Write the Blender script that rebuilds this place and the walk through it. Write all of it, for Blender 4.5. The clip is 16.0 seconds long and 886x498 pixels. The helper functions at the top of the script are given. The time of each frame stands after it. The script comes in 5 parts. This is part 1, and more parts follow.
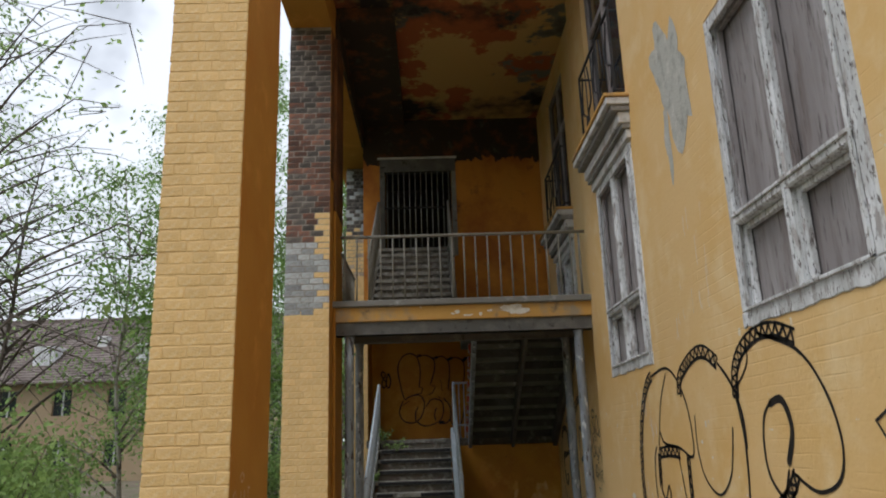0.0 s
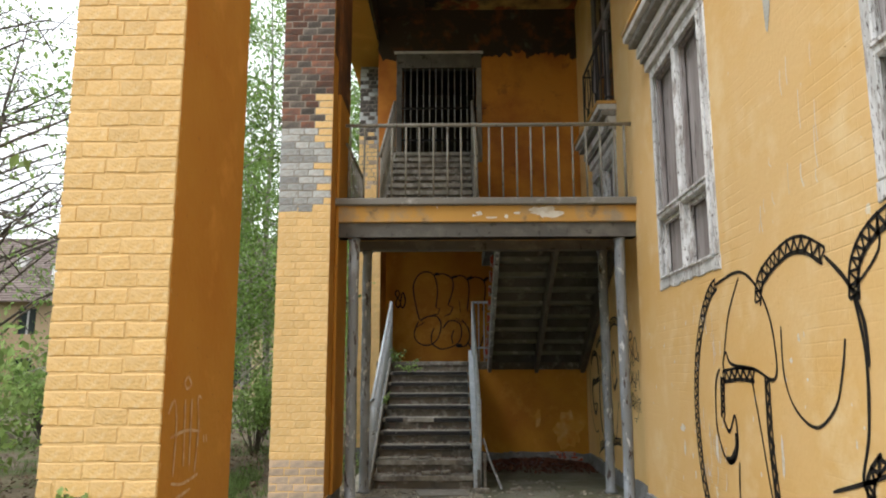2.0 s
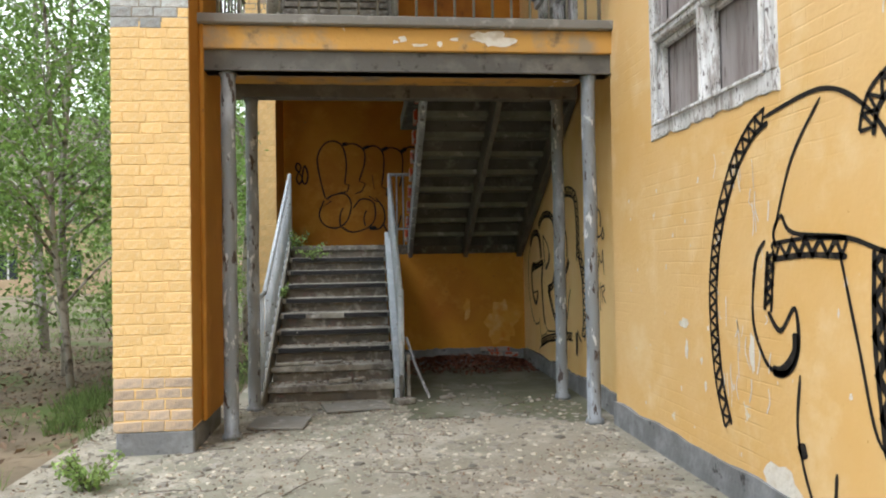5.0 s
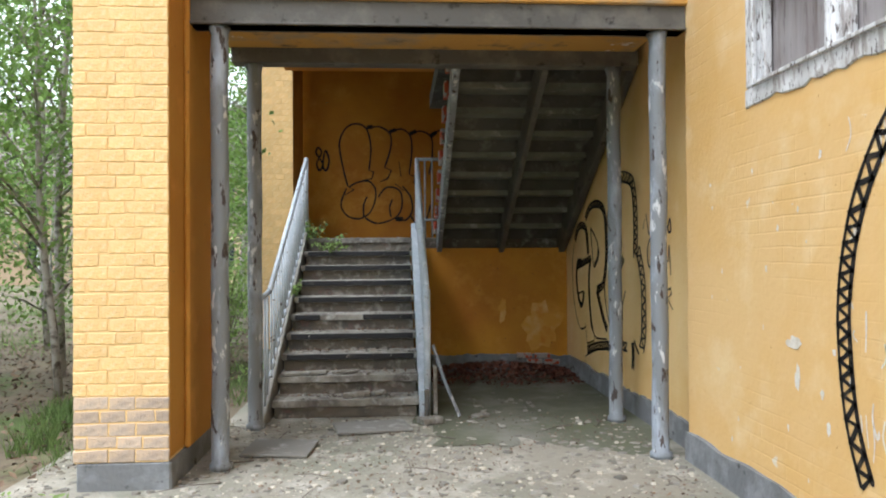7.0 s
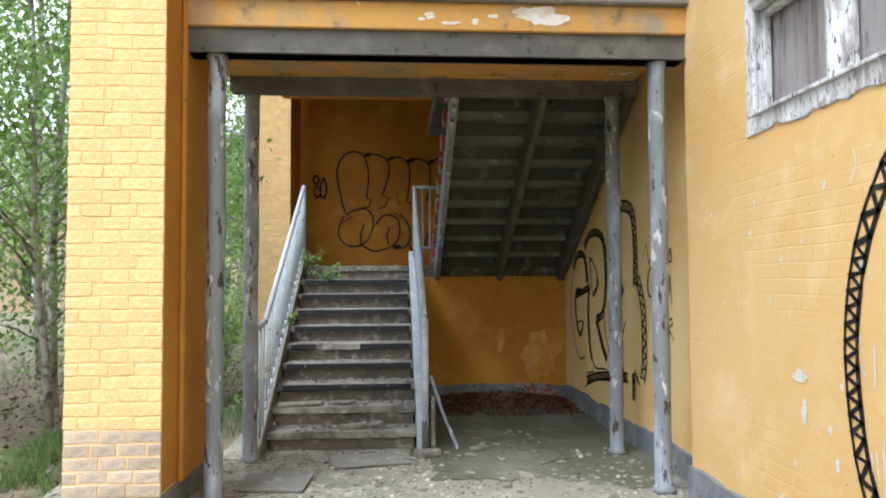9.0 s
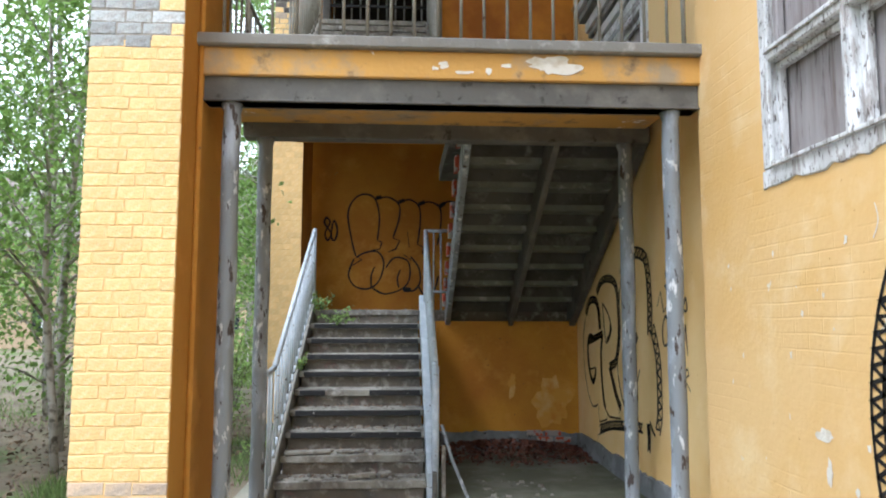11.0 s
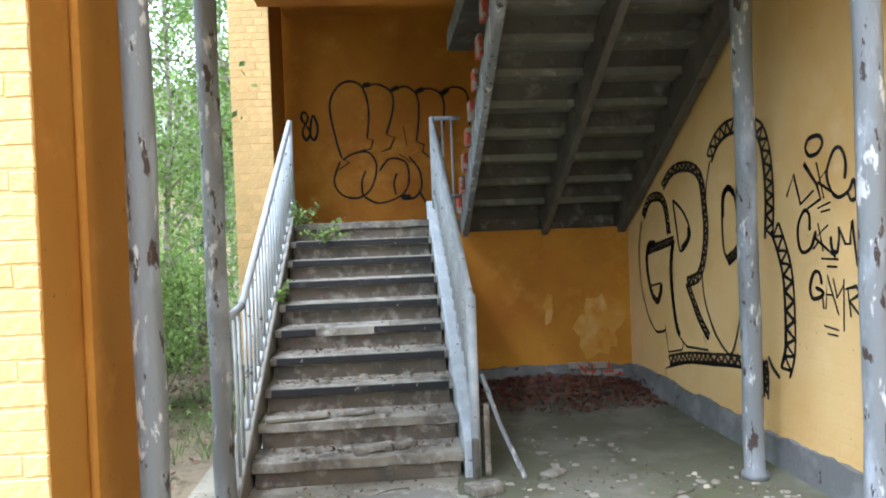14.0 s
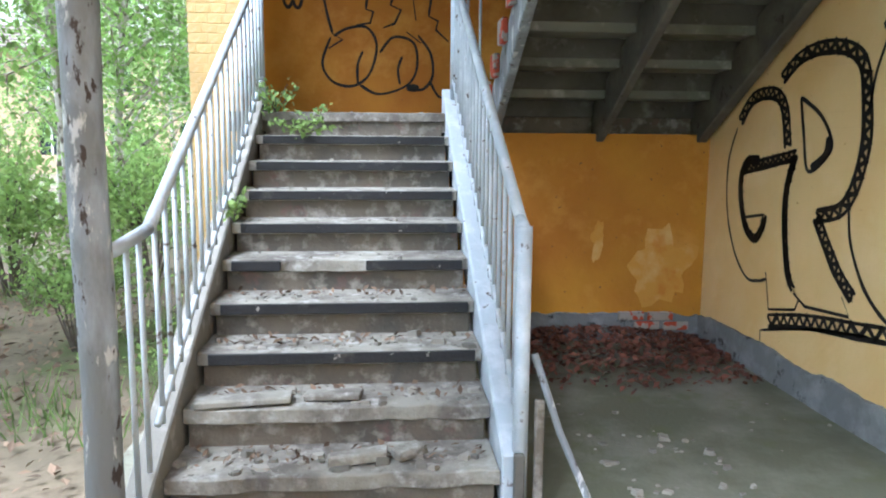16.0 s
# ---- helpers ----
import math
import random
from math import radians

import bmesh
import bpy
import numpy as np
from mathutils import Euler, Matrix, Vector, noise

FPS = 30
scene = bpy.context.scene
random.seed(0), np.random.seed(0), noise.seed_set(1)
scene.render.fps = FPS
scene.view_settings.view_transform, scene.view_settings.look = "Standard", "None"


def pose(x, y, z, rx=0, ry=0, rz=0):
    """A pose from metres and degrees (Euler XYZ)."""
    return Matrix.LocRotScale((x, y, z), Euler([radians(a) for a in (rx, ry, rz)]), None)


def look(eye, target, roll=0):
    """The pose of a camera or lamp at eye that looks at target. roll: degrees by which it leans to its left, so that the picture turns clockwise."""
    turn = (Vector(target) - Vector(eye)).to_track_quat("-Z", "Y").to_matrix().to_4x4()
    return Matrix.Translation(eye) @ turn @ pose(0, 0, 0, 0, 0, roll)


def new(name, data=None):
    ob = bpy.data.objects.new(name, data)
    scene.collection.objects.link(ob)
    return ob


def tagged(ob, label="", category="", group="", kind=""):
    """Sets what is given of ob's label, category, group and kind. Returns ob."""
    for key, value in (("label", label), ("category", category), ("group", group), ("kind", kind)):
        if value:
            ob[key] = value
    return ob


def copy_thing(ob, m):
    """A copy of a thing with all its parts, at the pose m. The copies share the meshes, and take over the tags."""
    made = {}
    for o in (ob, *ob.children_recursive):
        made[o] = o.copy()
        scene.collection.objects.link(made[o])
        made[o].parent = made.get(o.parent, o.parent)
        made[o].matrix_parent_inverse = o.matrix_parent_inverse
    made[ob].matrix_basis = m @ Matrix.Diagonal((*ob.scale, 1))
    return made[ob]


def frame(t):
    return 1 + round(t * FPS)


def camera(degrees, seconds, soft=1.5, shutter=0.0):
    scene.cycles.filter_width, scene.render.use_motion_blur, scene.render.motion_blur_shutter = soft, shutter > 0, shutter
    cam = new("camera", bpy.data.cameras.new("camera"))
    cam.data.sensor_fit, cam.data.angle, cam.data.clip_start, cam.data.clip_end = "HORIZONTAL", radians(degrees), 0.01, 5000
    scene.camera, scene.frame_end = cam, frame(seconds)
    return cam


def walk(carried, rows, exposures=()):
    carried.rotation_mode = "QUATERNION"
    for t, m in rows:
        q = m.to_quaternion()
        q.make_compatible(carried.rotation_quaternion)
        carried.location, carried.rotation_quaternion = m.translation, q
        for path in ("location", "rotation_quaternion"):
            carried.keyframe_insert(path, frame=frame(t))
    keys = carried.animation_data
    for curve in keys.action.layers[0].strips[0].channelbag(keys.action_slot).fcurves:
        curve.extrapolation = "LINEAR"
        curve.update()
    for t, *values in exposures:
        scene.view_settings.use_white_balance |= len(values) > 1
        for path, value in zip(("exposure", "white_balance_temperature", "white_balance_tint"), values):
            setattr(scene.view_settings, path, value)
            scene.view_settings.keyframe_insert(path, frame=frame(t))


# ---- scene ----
cam = camera(62.4, 16.0, 2.0)
PATH = [
    (0, (0.724, 0.052, 1.553), (0.761, 1.985, 2.066), -1.9),
    (0.5, (0.735, 0.359, 1.489), (0.787, 2.315, 1.904), -1.1),
    (1, (0.696, 0.681, 1.455), (0.744, 2.655, 1.776), -2.5),
    (1.5, (0.757, 1.106, 1.43), (0.794, 3.073, 1.788), -1.0),
    (2, (0.769, 1.429, 1.417), (0.741, 3.4, 1.756), -0.1),
    (2.5, (0.757, 1.797, 1.418), (0.795, 3.776, 1.704), -0.9),
    (3, (0.768, 2.227, 1.401), (0.899, 4.217, 1.546), -0.2),
    (3.5, (0.736, 2.537, 1.388), (0.897, 4.53, 1.422), -0.7),
    (3.7, (0.704, 2.697, 1.369), (0.902, 4.687, 1.415), -1.8),
    (5.8, (0.777, 4.027, 1.376), (0.987, 6.016, 1.412), -0.2),
    (6, (0.816, 4.172, 1.385), (0.974, 6.165, 1.433), -0.7),
    (6.5, (0.834, 4.418, 1.365), (0.935, 6.415, 1.383), 0.2),
    (7, (0.816, 4.591, 1.392), (0.946, 6.587, 1.414), -0.4),
    (7.5, (0.832, 4.658, 1.405), (0.973, 6.652, 1.484), 0.8),
    (8, (0.826, 4.679, 1.409), (0.997, 6.669, 1.516), 0.2),
    (8.5, (0.808, 4.686, 1.413), (0.974, 6.676, 1.517), -1.1),
    (9, (0.807, 4.649, 1.413), (0.946, 6.642, 1.508), -0.3),
    (9.5, (0.814, 4.624, 1.418), (0.936, 6.614, 1.583), -0.1),
    (9.7, (0.811, 4.621, 1.439), (0.934, 6.604, 1.663), 0.2),
    (11.8, (0.78, 4.93, 1.486), (0.871, 6.924, 1.608), -0.4),
    (12, (0.789, 5.086, 1.486), (0.848, 7.082, 1.581), -0.5),
    (12.5, (0.737, 5.458, 1.475), (0.777, 7.457, 1.542), -0.3),
    (13, (0.662, 5.779, 1.474), (0.838, 7.771, 1.431), -1.7),
    (13.5, (0.661, 6.216, 1.472), (0.782, 8.212, 1.426), 0.0),
    (14, (0.581, 6.609, 1.466), (0.741, 8.602, 1.432), -2.2),
    (14.5, (0.539, 7.01, 1.44), (0.749, 8.998, 1.358), 0.1),
    (15, (0.546, 7.432, 1.449), (0.764, 9.412, 1.272), 0.6),
    (15.5, (0.506, 7.834, 1.455), (0.789, 9.802, 1.233), -0.9),
    (16, (0.556, 8.346, 1.401), (0.726, 10.32, 1.124), 0.4),
]
STOPS = [(0, -0.78, 5900, 10), (1, -0.2, 6100, 10), (2, 0.05, 6200, 10), (3.5, 0.3, 6200, 10), (6, 0.6, 5800, 10), (9, 0.9, 5600, 10), (12, 0.9, 5400, 10), (13, 1.1, 5400, 10), (14.5, 1.5, 5400, 10), (16, 1.8, 5200, 10)]
walk(cam, [(t, look(eye, target, roll)) for t, eye, target, roll in PATH], STOPS)

# ---- world, sun, exposure ----
world = bpy.data.worlds.new("sky_world")
scene.world = world
world.use_nodes = True
wn = world.node_tree
for n in list(wn.nodes):
    wn.nodes.remove(n)
w_out = wn.nodes.new("ShaderNodeOutputWorld")
w_bg = wn.nodes.new("ShaderNodeBackground")
w_sky = wn.nodes.new("ShaderNodeTexSky")
w_sky.sky_type = "NISHITA"
w_sky.sun_disc = False
SUN_ELEV, SUN_ROT = radians(58), radians(228)
w_sky.sun_elevation, w_sky.sun_rotation = SUN_ELEV, SUN_ROT
w_sky.air_density, w_sky.dust_density = 1.0, 2.0
w_tc = wn.nodes.new("ShaderNodeTexCoord")
w_no = wn.nodes.new("ShaderNodeTexNoise")
w_no.inputs["Scale"].default_value = 3.0
w_no.inputs["Detail"].default_value = 6
w_rp = wn.nodes.new("ShaderNodeValToRGB")
w_rp.color_ramp.elements[0].position, w_rp.color_ramp.elements[1].position = 0.27, 0.44
w_mx = wn.nodes.new("ShaderNodeMixRGB")
w_mx.inputs[2].default_value = (36.0, 36.3, 36.8, 1)
wn.links.new(w_tc.outputs["Generated"], w_no.inputs["Vector"])
wn.links.new(w_no.outputs["Fac"], w_rp.inputs["Fac"])
wn.links.new(w_rp.outputs["Color"], w_mx.inputs[0])
wn.links.new(w_sky.outputs["Color"], w_mx.inputs[1])
wn.links.new(w_mx.outputs["Color"], w_bg.inputs["Color"])
w_bg.inputs["Strength"].default_value = 0.05
wn.links.new(w_bg.outputs["Background"], w_out.inputs["Surface"])

sun_data = bpy.data.lights.new("sun", "SUN")
sun_data.energy, sun_data.angle, sun_data.color = 2.8, radians(26), (1.0, 0.96, 0.90)
sun = new("sun", sun_data)
sun.matrix_basis = look((-21, -13, 45), (0, 6, 0))


# ---- materials ----
def mat(name, base, rough=0.8, var=(), bump=0.0, bscale=40.0, metal=0.0, rnd=0.0, coord="Object", spec=0.3, stretch=None):
    """Principled surface. var: (colour, noise scale, low, high, detail) layers laid over the base."""
    m = bpy.data.materials.new(name)
    m.use_nodes = True
    t = m.node_tree
    p = t.nodes["Principled BSDF"]
    p.inputs["Roughness"].default_value, p.inputs["Metallic"].default_value = rough, metal
    p.inputs["Specular IOR Level"].default_value = spec
    tc = t.nodes.new("ShaderNodeTexCoord")
    geo = t.nodes.new("ShaderNodeNewGeometry")
    vec = geo.outputs["Position"] if coord == "World" else tc.outputs["Object"]
    if stretch:
        mp = t.nodes.new("ShaderNodeMapping")
        mp.inputs["Scale"].default_value = stretch
        t.links.new(vec, mp.inputs["Vector"])
        vec = mp.outputs["Vector"]
    src = t.nodes.new("ShaderNodeRGB")
    src.outputs[0].default_value = (*base, 1)
    col = src.outputs[0]
    for colour, scale, low, high, detail in var:
        no = t.nodes.new("ShaderNodeTexNoise")
        no.inputs["Scale"].default_value, no.inputs["Detail"].default_value = scale, detail
        no.inputs["Roughness"].default_value = 0.62
        t.links.new(vec, no.inputs["Vector"])
        mr = t.nodes.new("ShaderNodeMapRange")
        mr.inputs["From Min"].default_value, mr.inputs["From Max"].default_value = low, high
        t.links.new(no.outputs["Fac"], mr.inputs["Value"])
        mx = t.nodes.new("ShaderNodeMixRGB")
        t.links.new(mr.outputs["Result"], mx.inputs[0])
        t.links.new(col, mx.inputs[1])
        mx.inputs[2].default_value = (*colour, 1)
        col = mx.outputs[0]
    if rnd:
        oi = t.nodes.new("ShaderNodeObjectInfo")
        mr = t.nodes.new("ShaderNodeMapRange")
        mr.inputs["To Min"].default_value, mr.inputs["To Max"].default_value = 1 - rnd, 1 + rnd
        t.links.new(oi.outputs["Random"], mr.inputs["Value"])
        hs = t.nodes.new("ShaderNodeHueSaturation")
        t.links.new(mr.outputs["Result"], hs.inputs["Value"])
        t.links.new(col, hs.inputs["Color"])
        col = hs.outputs["Color"]
    t.links.new(col, p.inputs["Base Color"])
    if bump:
        no = t.nodes.new("ShaderNodeTexNoise")
        no.inputs["Scale"].default_value, no.inputs["Detail"].default_value = bscale, 6
        t.links.new(vec, no.inputs["Vector"])
        bp = t.nodes.new("ShaderNodeBump")
        bp.inputs["Strength"].default_value, bp.inputs["Distance"].default_value = bump, 0.01
        t.links.new(no.outputs["Fac"], bp.inputs["Height"])
        t.links.new(bp.outputs["Normal"], p.inputs["Normal"])
    return m


def island(m, amount):
    """Vary a material's value by mesh island."""
    t = m.node_tree
    p = t.nodes["Principled BSDF"]
    old = p.inputs["Base Color"].links[0].from_socket
    geo = t.nodes.new("ShaderNodeNewGeometry")
    mr = t.nodes.new("ShaderNodeMapRange")
    mr.inputs["To Min"].default_value, mr.inputs["To Max"].default_value = 1 - amount, 1 + amount
    t.links.new(geo.outputs["Random Per Island"], mr.inputs["Value"])
    hs = t.nodes.new("ShaderNodeHueSaturation")
    t.links.new(mr.outputs["Result"], hs.inputs["Value"])
    t.links.new(old, hs.inputs["Color"])
    t.links.new(hs.outputs["Color"], p.inputs["Base Color"])
    return m


def leafy(m):
    """Let light through the leaves."""
    t = m.node_tree
    p = t.nodes["Principled BSDF"]
    tr = t.nodes.new("ShaderNodeBsdfTranslucent")
    t.links.new(p.inputs["Base Color"].links[0].from_socket, tr.inputs["Color"])
    mx = t.nodes.new("ShaderNodeMixShader")
    mx.inputs[0].default_value = 0.5
    t.links.new(p.outputs[0], mx.inputs[1])
    t.links.new(tr.outputs[0], mx.inputs[2])
    t.links.new(mx.outputs[0], t.nodes["Material Output"].inputs["Surface"])
    return m


def brick_bump(m, strength=0.32, axes="YZ"):
    """Faint courses of brick that show through thick paint."""
    t = m.node_tree
    p = t.nodes["Principled BSDF"]
    geo = t.nodes.new("ShaderNodeNewGeometry")
    sep = t.nodes.new("ShaderNodeSeparateXYZ")
    com = t.nodes.new("ShaderNodeCombineXYZ")
    t.links.new(geo.outputs["Position"], sep.inputs[0])
    t.links.new(sep.outputs[axes[0]], com.inputs["X"])
    t.links.new(sep.outputs[axes[1]], com.inputs["Y"])
    no = t.nodes.new("ShaderNodeTexNoise")
    no.inputs["Scale"].default_value = 3.0
    t.links.new(geo.outputs["Position"], no.inputs["Vector"])
    add = t.nodes.new("ShaderNodeMixRGB")
    add.blend_type = "ADD"
    add.inputs[0].default_value = 0.02
    t.links.new(com.outputs[0], add.inputs[1])
    t.links.new(no.outputs["Color"], add.inputs[2])
    br = t.nodes.new("ShaderNodeTexBrick")
    br.inputs["Scale"].default_value = 1.0
    br.inputs["Brick Width"].default_value, br.inputs["Row Height"].default_value = 0.25, 0.08
    br.inputs["Mortar Size"].default_value, br.inputs["Mortar Smooth"].default_value = 0.006, 0.6
    br.inputs["Color1"].default_value = br.inputs["Color2"].default_value = (1, 1, 1, 1)
    br.inputs["Mortar"].default_value = (0, 0, 0, 1)
    t.links.new(add.outputs[0], br.inputs["Vector"])
    no2 = t.nodes.new("ShaderNodeTexNoise")
    no2.inputs["Scale"].default_value = 1.3
    t.links.new(geo.outputs["Position"], no2.inputs["Vector"])
    mr = t.nodes.new("ShaderNodeMapRange")
    mr.inputs["From Min"].default_value, mr.inputs["From Max"].default_value = 0.42, 0.62
    mr.inputs["To Max"].default_value = strength
    t.links.new(no2.outputs["Fac"], mr.inputs["Value"])
    bp = t.nodes.new("ShaderNodeBump")
    bp.inputs["Distance"].default_value = 0.012
    t.links.new(mr.outputs["Result"], bp.inputs["Strength"])
    t.links.new(br.outputs["Color"], bp.inputs["Height"])
    if p.inputs["Normal"].links:
        t.links.new(p.inputs["Normal"].links[0].from_socket, bp.inputs["Normal"])
    t.links.new(bp.outputs["Normal"], p.inputs["Normal"])
    return m


YEL = (0.72, 0.485, 0.215)
M_WALL = brick_bump(mat("ochre_wall_paint", YEL, 0.75, [((0.69, 0.43, 0.15), 0.9, 0.42, 0.66, 4), ((0.77, 0.58, 0.31), 2.3, 0.52, 0.75, 6), ((0.45, 0.22, 0.05), 26, 0.70, 0.76, 3), ((0.70, 0.62, 0.48), 5.5, 0.68, 0.71, 7)], 0.25, 30, coord="World"))
M_WELL = brick_bump(mat("ochre_stairwell_paint", (0.76, 0.54, 0.25), 0.75, [((0.70, 0.44, 0.15), 0.8, 0.44, 0.68, 4), ((0.80, 0.60, 0.32), 2.0, 0.55, 0.78, 6), ((0.40, 0.18, 0.04), 24, 0.70, 0.77, 3)], 0.3, 26, coord="World"), 0.2)
# shaded copy of the ochre paint: side shade is put into the deeper orange
M_SHADEOCHRE = mat("shaded_ochre_plaster", (0.47, 0.23, 0.035), 0.8, [((0.42, 0.18, 0.022), 1.0, 0.40, 0.68, 5), ((0.64, 0.31, 0.06), 2.6, 0.55, 0.80, 6), ((0.14, 0.08, 0.04), 34, 0.72, 0.77, 2)], 0.3, 22, coord="World")
M_LANDING = mat("orange_landing_paint", (0.52, 0.245, 0.025), 0.8, [((0.40, 0.15, 0.018), 0.8, 0.40, 0.66, 5), ((0.62, 0.32, 0.06), 2.0, 0.54, 0.75, 6), ((0.16, 0.09, 0.04), 30, 0.71, 0.77, 2)], 0.3, 22, coord="World")
M_STAIN = mat("pale_ochre_stain", (0.58, 0.295, 0.05), 0.85, [((0.64, 0.40, 0.15), 5, 0.5, 0.7, 6), ((0.54, 0.22, 0.03), 4, 0.55, 0.66, 6)], 0.3, 22, coord="World")
M_SOOTBRN = mat("smoke_browned_plaster", (0.20, 0.08, 0.025), 0.9, [((0.06, 0.035, 0.02), 1.6, 0.42, 0.62, 6), ((0.34, 0.15, 0.04), 2.4, 0.6, 0.75, 6)], 0.4, 20, coord="World")
M_SOOT = mat("sooty_orange_plaster", (0.56, 0.23, 0.03), 0.85, [((0.36, 0.12, 0.02), 0.9, 0.42, 0.62, 5), ((0.12, 0.05, 0.025), 2.2, 0.60, 0.74, 6)], 0.4, 18, coord="World")
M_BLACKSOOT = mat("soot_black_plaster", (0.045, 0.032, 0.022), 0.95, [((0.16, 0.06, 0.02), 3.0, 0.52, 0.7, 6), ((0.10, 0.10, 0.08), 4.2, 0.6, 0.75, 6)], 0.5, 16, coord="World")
M_BRICKY = mat("ochre_painted_brick", (0.74, 0.515, 0.24), 0.7, [((0.70, 0.43, 0.14), 6, 0.45, 0.7, 5), ((0.82, 0.68, 0.43), 9, 0.55, 0.72, 6), ((0.52, 0.48, 0.40), 7, 0.68, 0.73, 7)], 0.55, 55, rnd=0.07)
M_BRICKW = mat("bare_worn_brick", (0.54, 0.41, 0.29), 0.85, [((0.36, 0.30, 0.25), 9, 0.45, 0.65, 6), ((0.66, 0.42, 0.14), 6, 0.60, 0.76, 6)], 0.7, 45, rnd=0.18)
M_BRICKR = mat("soot_stained_red_brick", (0.25, 0.115, 0.075), 0.9, [((0.07, 0.06, 0.055), 5, 0.42, 0.66, 6), ((0.33, 0.28, 0.24), 9, 0.60, 0.72, 6)], 0.7, 45, rnd=0.40)
M_BRICKG = mat("grey_limed_brick", (0.40, 0.42, 0.42), 0.9, [((0.26, 0.24, 0.22), 8, 0.5, 0.62, 6), ((0.60, 0.62, 0.62), 6, 0.55, 0.7, 5)], 0.7, 45, rnd=0.35)
M_BRICKS = mat("sooty_grey_brick", (0.17, 0.145, 0.125), 0.92, [((0.06, 0.055, 0.05), 5, 0.42, 0.64, 6), ((0.30, 0.27, 0.24), 8, 0.60, 0.72, 6)], 0.7, 45, rnd=0.35)
M_MORTAR = mat("painted_mortar", (0.73, 0.50, 0.225), 0.9, [((0.56, 0.35, 0.13), 8, 0.55, 0.75, 5)], 0.6, 50, coord="World")
M_MORTARG = mat("grey_mortar", (0.30, 0.27, 0.23), 0.95, [((0.14, 0.12, 0.10), 8, 0.5, 0.7, 5)], 0.6, 50, coord="World")
M_STEEL = mat("grey_flaking_steel_paint", (0.20, 0.215, 0.23), 0.55, [((0.36, 0.40, 0.46), 5, 0.50, 0.66, 6), ((0.56, 0.57, 0.58), 13, 0.585, 0.62, 8), ((0.05, 0.035, 0.03), 17, 0.60, 0.625, 8)], 0.6, 40, coord="World", spec=0.4, stretch=(1, 1, 0.35))
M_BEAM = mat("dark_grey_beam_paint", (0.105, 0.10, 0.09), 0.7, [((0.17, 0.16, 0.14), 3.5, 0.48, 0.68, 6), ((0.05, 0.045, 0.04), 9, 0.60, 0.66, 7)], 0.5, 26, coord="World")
# concrete tone lowered to carry shade under stairs and gallery; stains are random
M_SOFFIT = mat("stained_shaded_concrete_soffit", (0.10, 0.097, 0.085), 0.9, [((0.06, 0.055, 0.045), 2.0, 0.42, 0.66, 6), ((0.20, 0.195, 0.17), 6, 0.55, 0.72, 6), ((0.05, 0.045, 0.04), 14, 0.62, 0.7, 7)], 0.5, 30, coord="World")
# tread undersides of the return stairs, paler than the risers
M_UNDER = mat("pale_stair_underside", (0.19, 0.19, 0.16), 0.9, [((0.12, 0.12, 0.095), 2.4, 0.46, 0.66, 6), ((0.34, 0.34, 0.30), 7, 0.56, 0.72, 6)], 0.5, 30, coord="World")
M_FASCIA = mat("flaking_ochre_fascia", (0.55, 0.31, 0.08), 0.8, [((0.34, 0.27, 0.18), 2.4, 0.50, 0.66, 7), ((0.18, 0.13, 0.08), 5, 0.58, 0.7, 7), ((0.72, 0.68, 0.62), 4.0, 0.66, 0.68, 7)], 0.5, 25, coord="World")
M_CONC = mat("grey_concrete", (0.22, 0.21, 0.19), 0.9, [((0.20, 0.19, 0.17), 2.5, 0.42, 0.66, 6), ((0.40, 0.39, 0.36), 8, 0.55, 0.72, 6)], 0.5, 40, coord="World")
M_STEP = mat("worn_concrete_step", (0.14, 0.12, 0.095), 0.92, [((0.09, 0.085, 0.075), 3, 0.45, 0.66, 6), ((0.30, 0.28, 0.25), 9, 0.52, 0.68, 7), ((0.17, 0.10, 0.09), 5, 0.60, 0.72, 6)], 0.7, 45, coord="World")
M_TREAD = mat("dusty_step_tread", (0.29, 0.275, 0.235), 0.95, [((0.13, 0.115, 0.10), 4, 0.42, 0.64, 6), ((0.38, 0.37, 0.34), 12, 0.52, 0.68, 7)], 0.6, 60, coord="World")
M_NOSE = mat("black_step_edging", (0.022, 0.022, 0.024), 0.6, [((0.06, 0.057, 0.054), 8, 0.58, 0.70, 6), ((0.28, 0.26, 0.24), 18, 0.65, 0.68, 6)], 0.5, 50, coord="World")
M_PLINTH = mat("grey_plinth_render", (0.17, 0.175, 0.18), 0.9, [((0.27, 0.28, 0.29), 4, 0.48, 0.68, 6), ((0.05, 0.05, 0.05), 7, 0.60, 0.66, 7)], 0.7, 30, coord="World")
M_FLOOR = mat("dusty_concrete_floor", (0.26, 0.24, 0.195), 0.95, [((0.20, 0.20, 0.155), 0.8, 0.42, 0.62, 6), ((0.40, 0.375, 0.32), 2.2, 0.50, 0.68, 7), ((0.16, 0.14, 0.11), 14, 0.56, 0.7, 6)], 0.6, 40, coord="World")
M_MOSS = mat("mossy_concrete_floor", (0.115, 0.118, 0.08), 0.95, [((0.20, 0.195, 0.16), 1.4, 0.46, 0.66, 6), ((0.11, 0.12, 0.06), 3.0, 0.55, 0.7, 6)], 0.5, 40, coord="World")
M_PALE = mat("flaking_white_window_paint", (0.54, 0.54, 0.53), 0.7, [((0.72, 0.72, 0.72), 9, 0.45, 0.6, 5), ((0.38, 0.35, 0.33), 22, 0.53, 0.60, 9), ((0.13, 0.11, 0.10), 80, 0.57, 0.61, 9)], 1.0, 60, coord="World", stretch=(1, 0.7, 0.22))
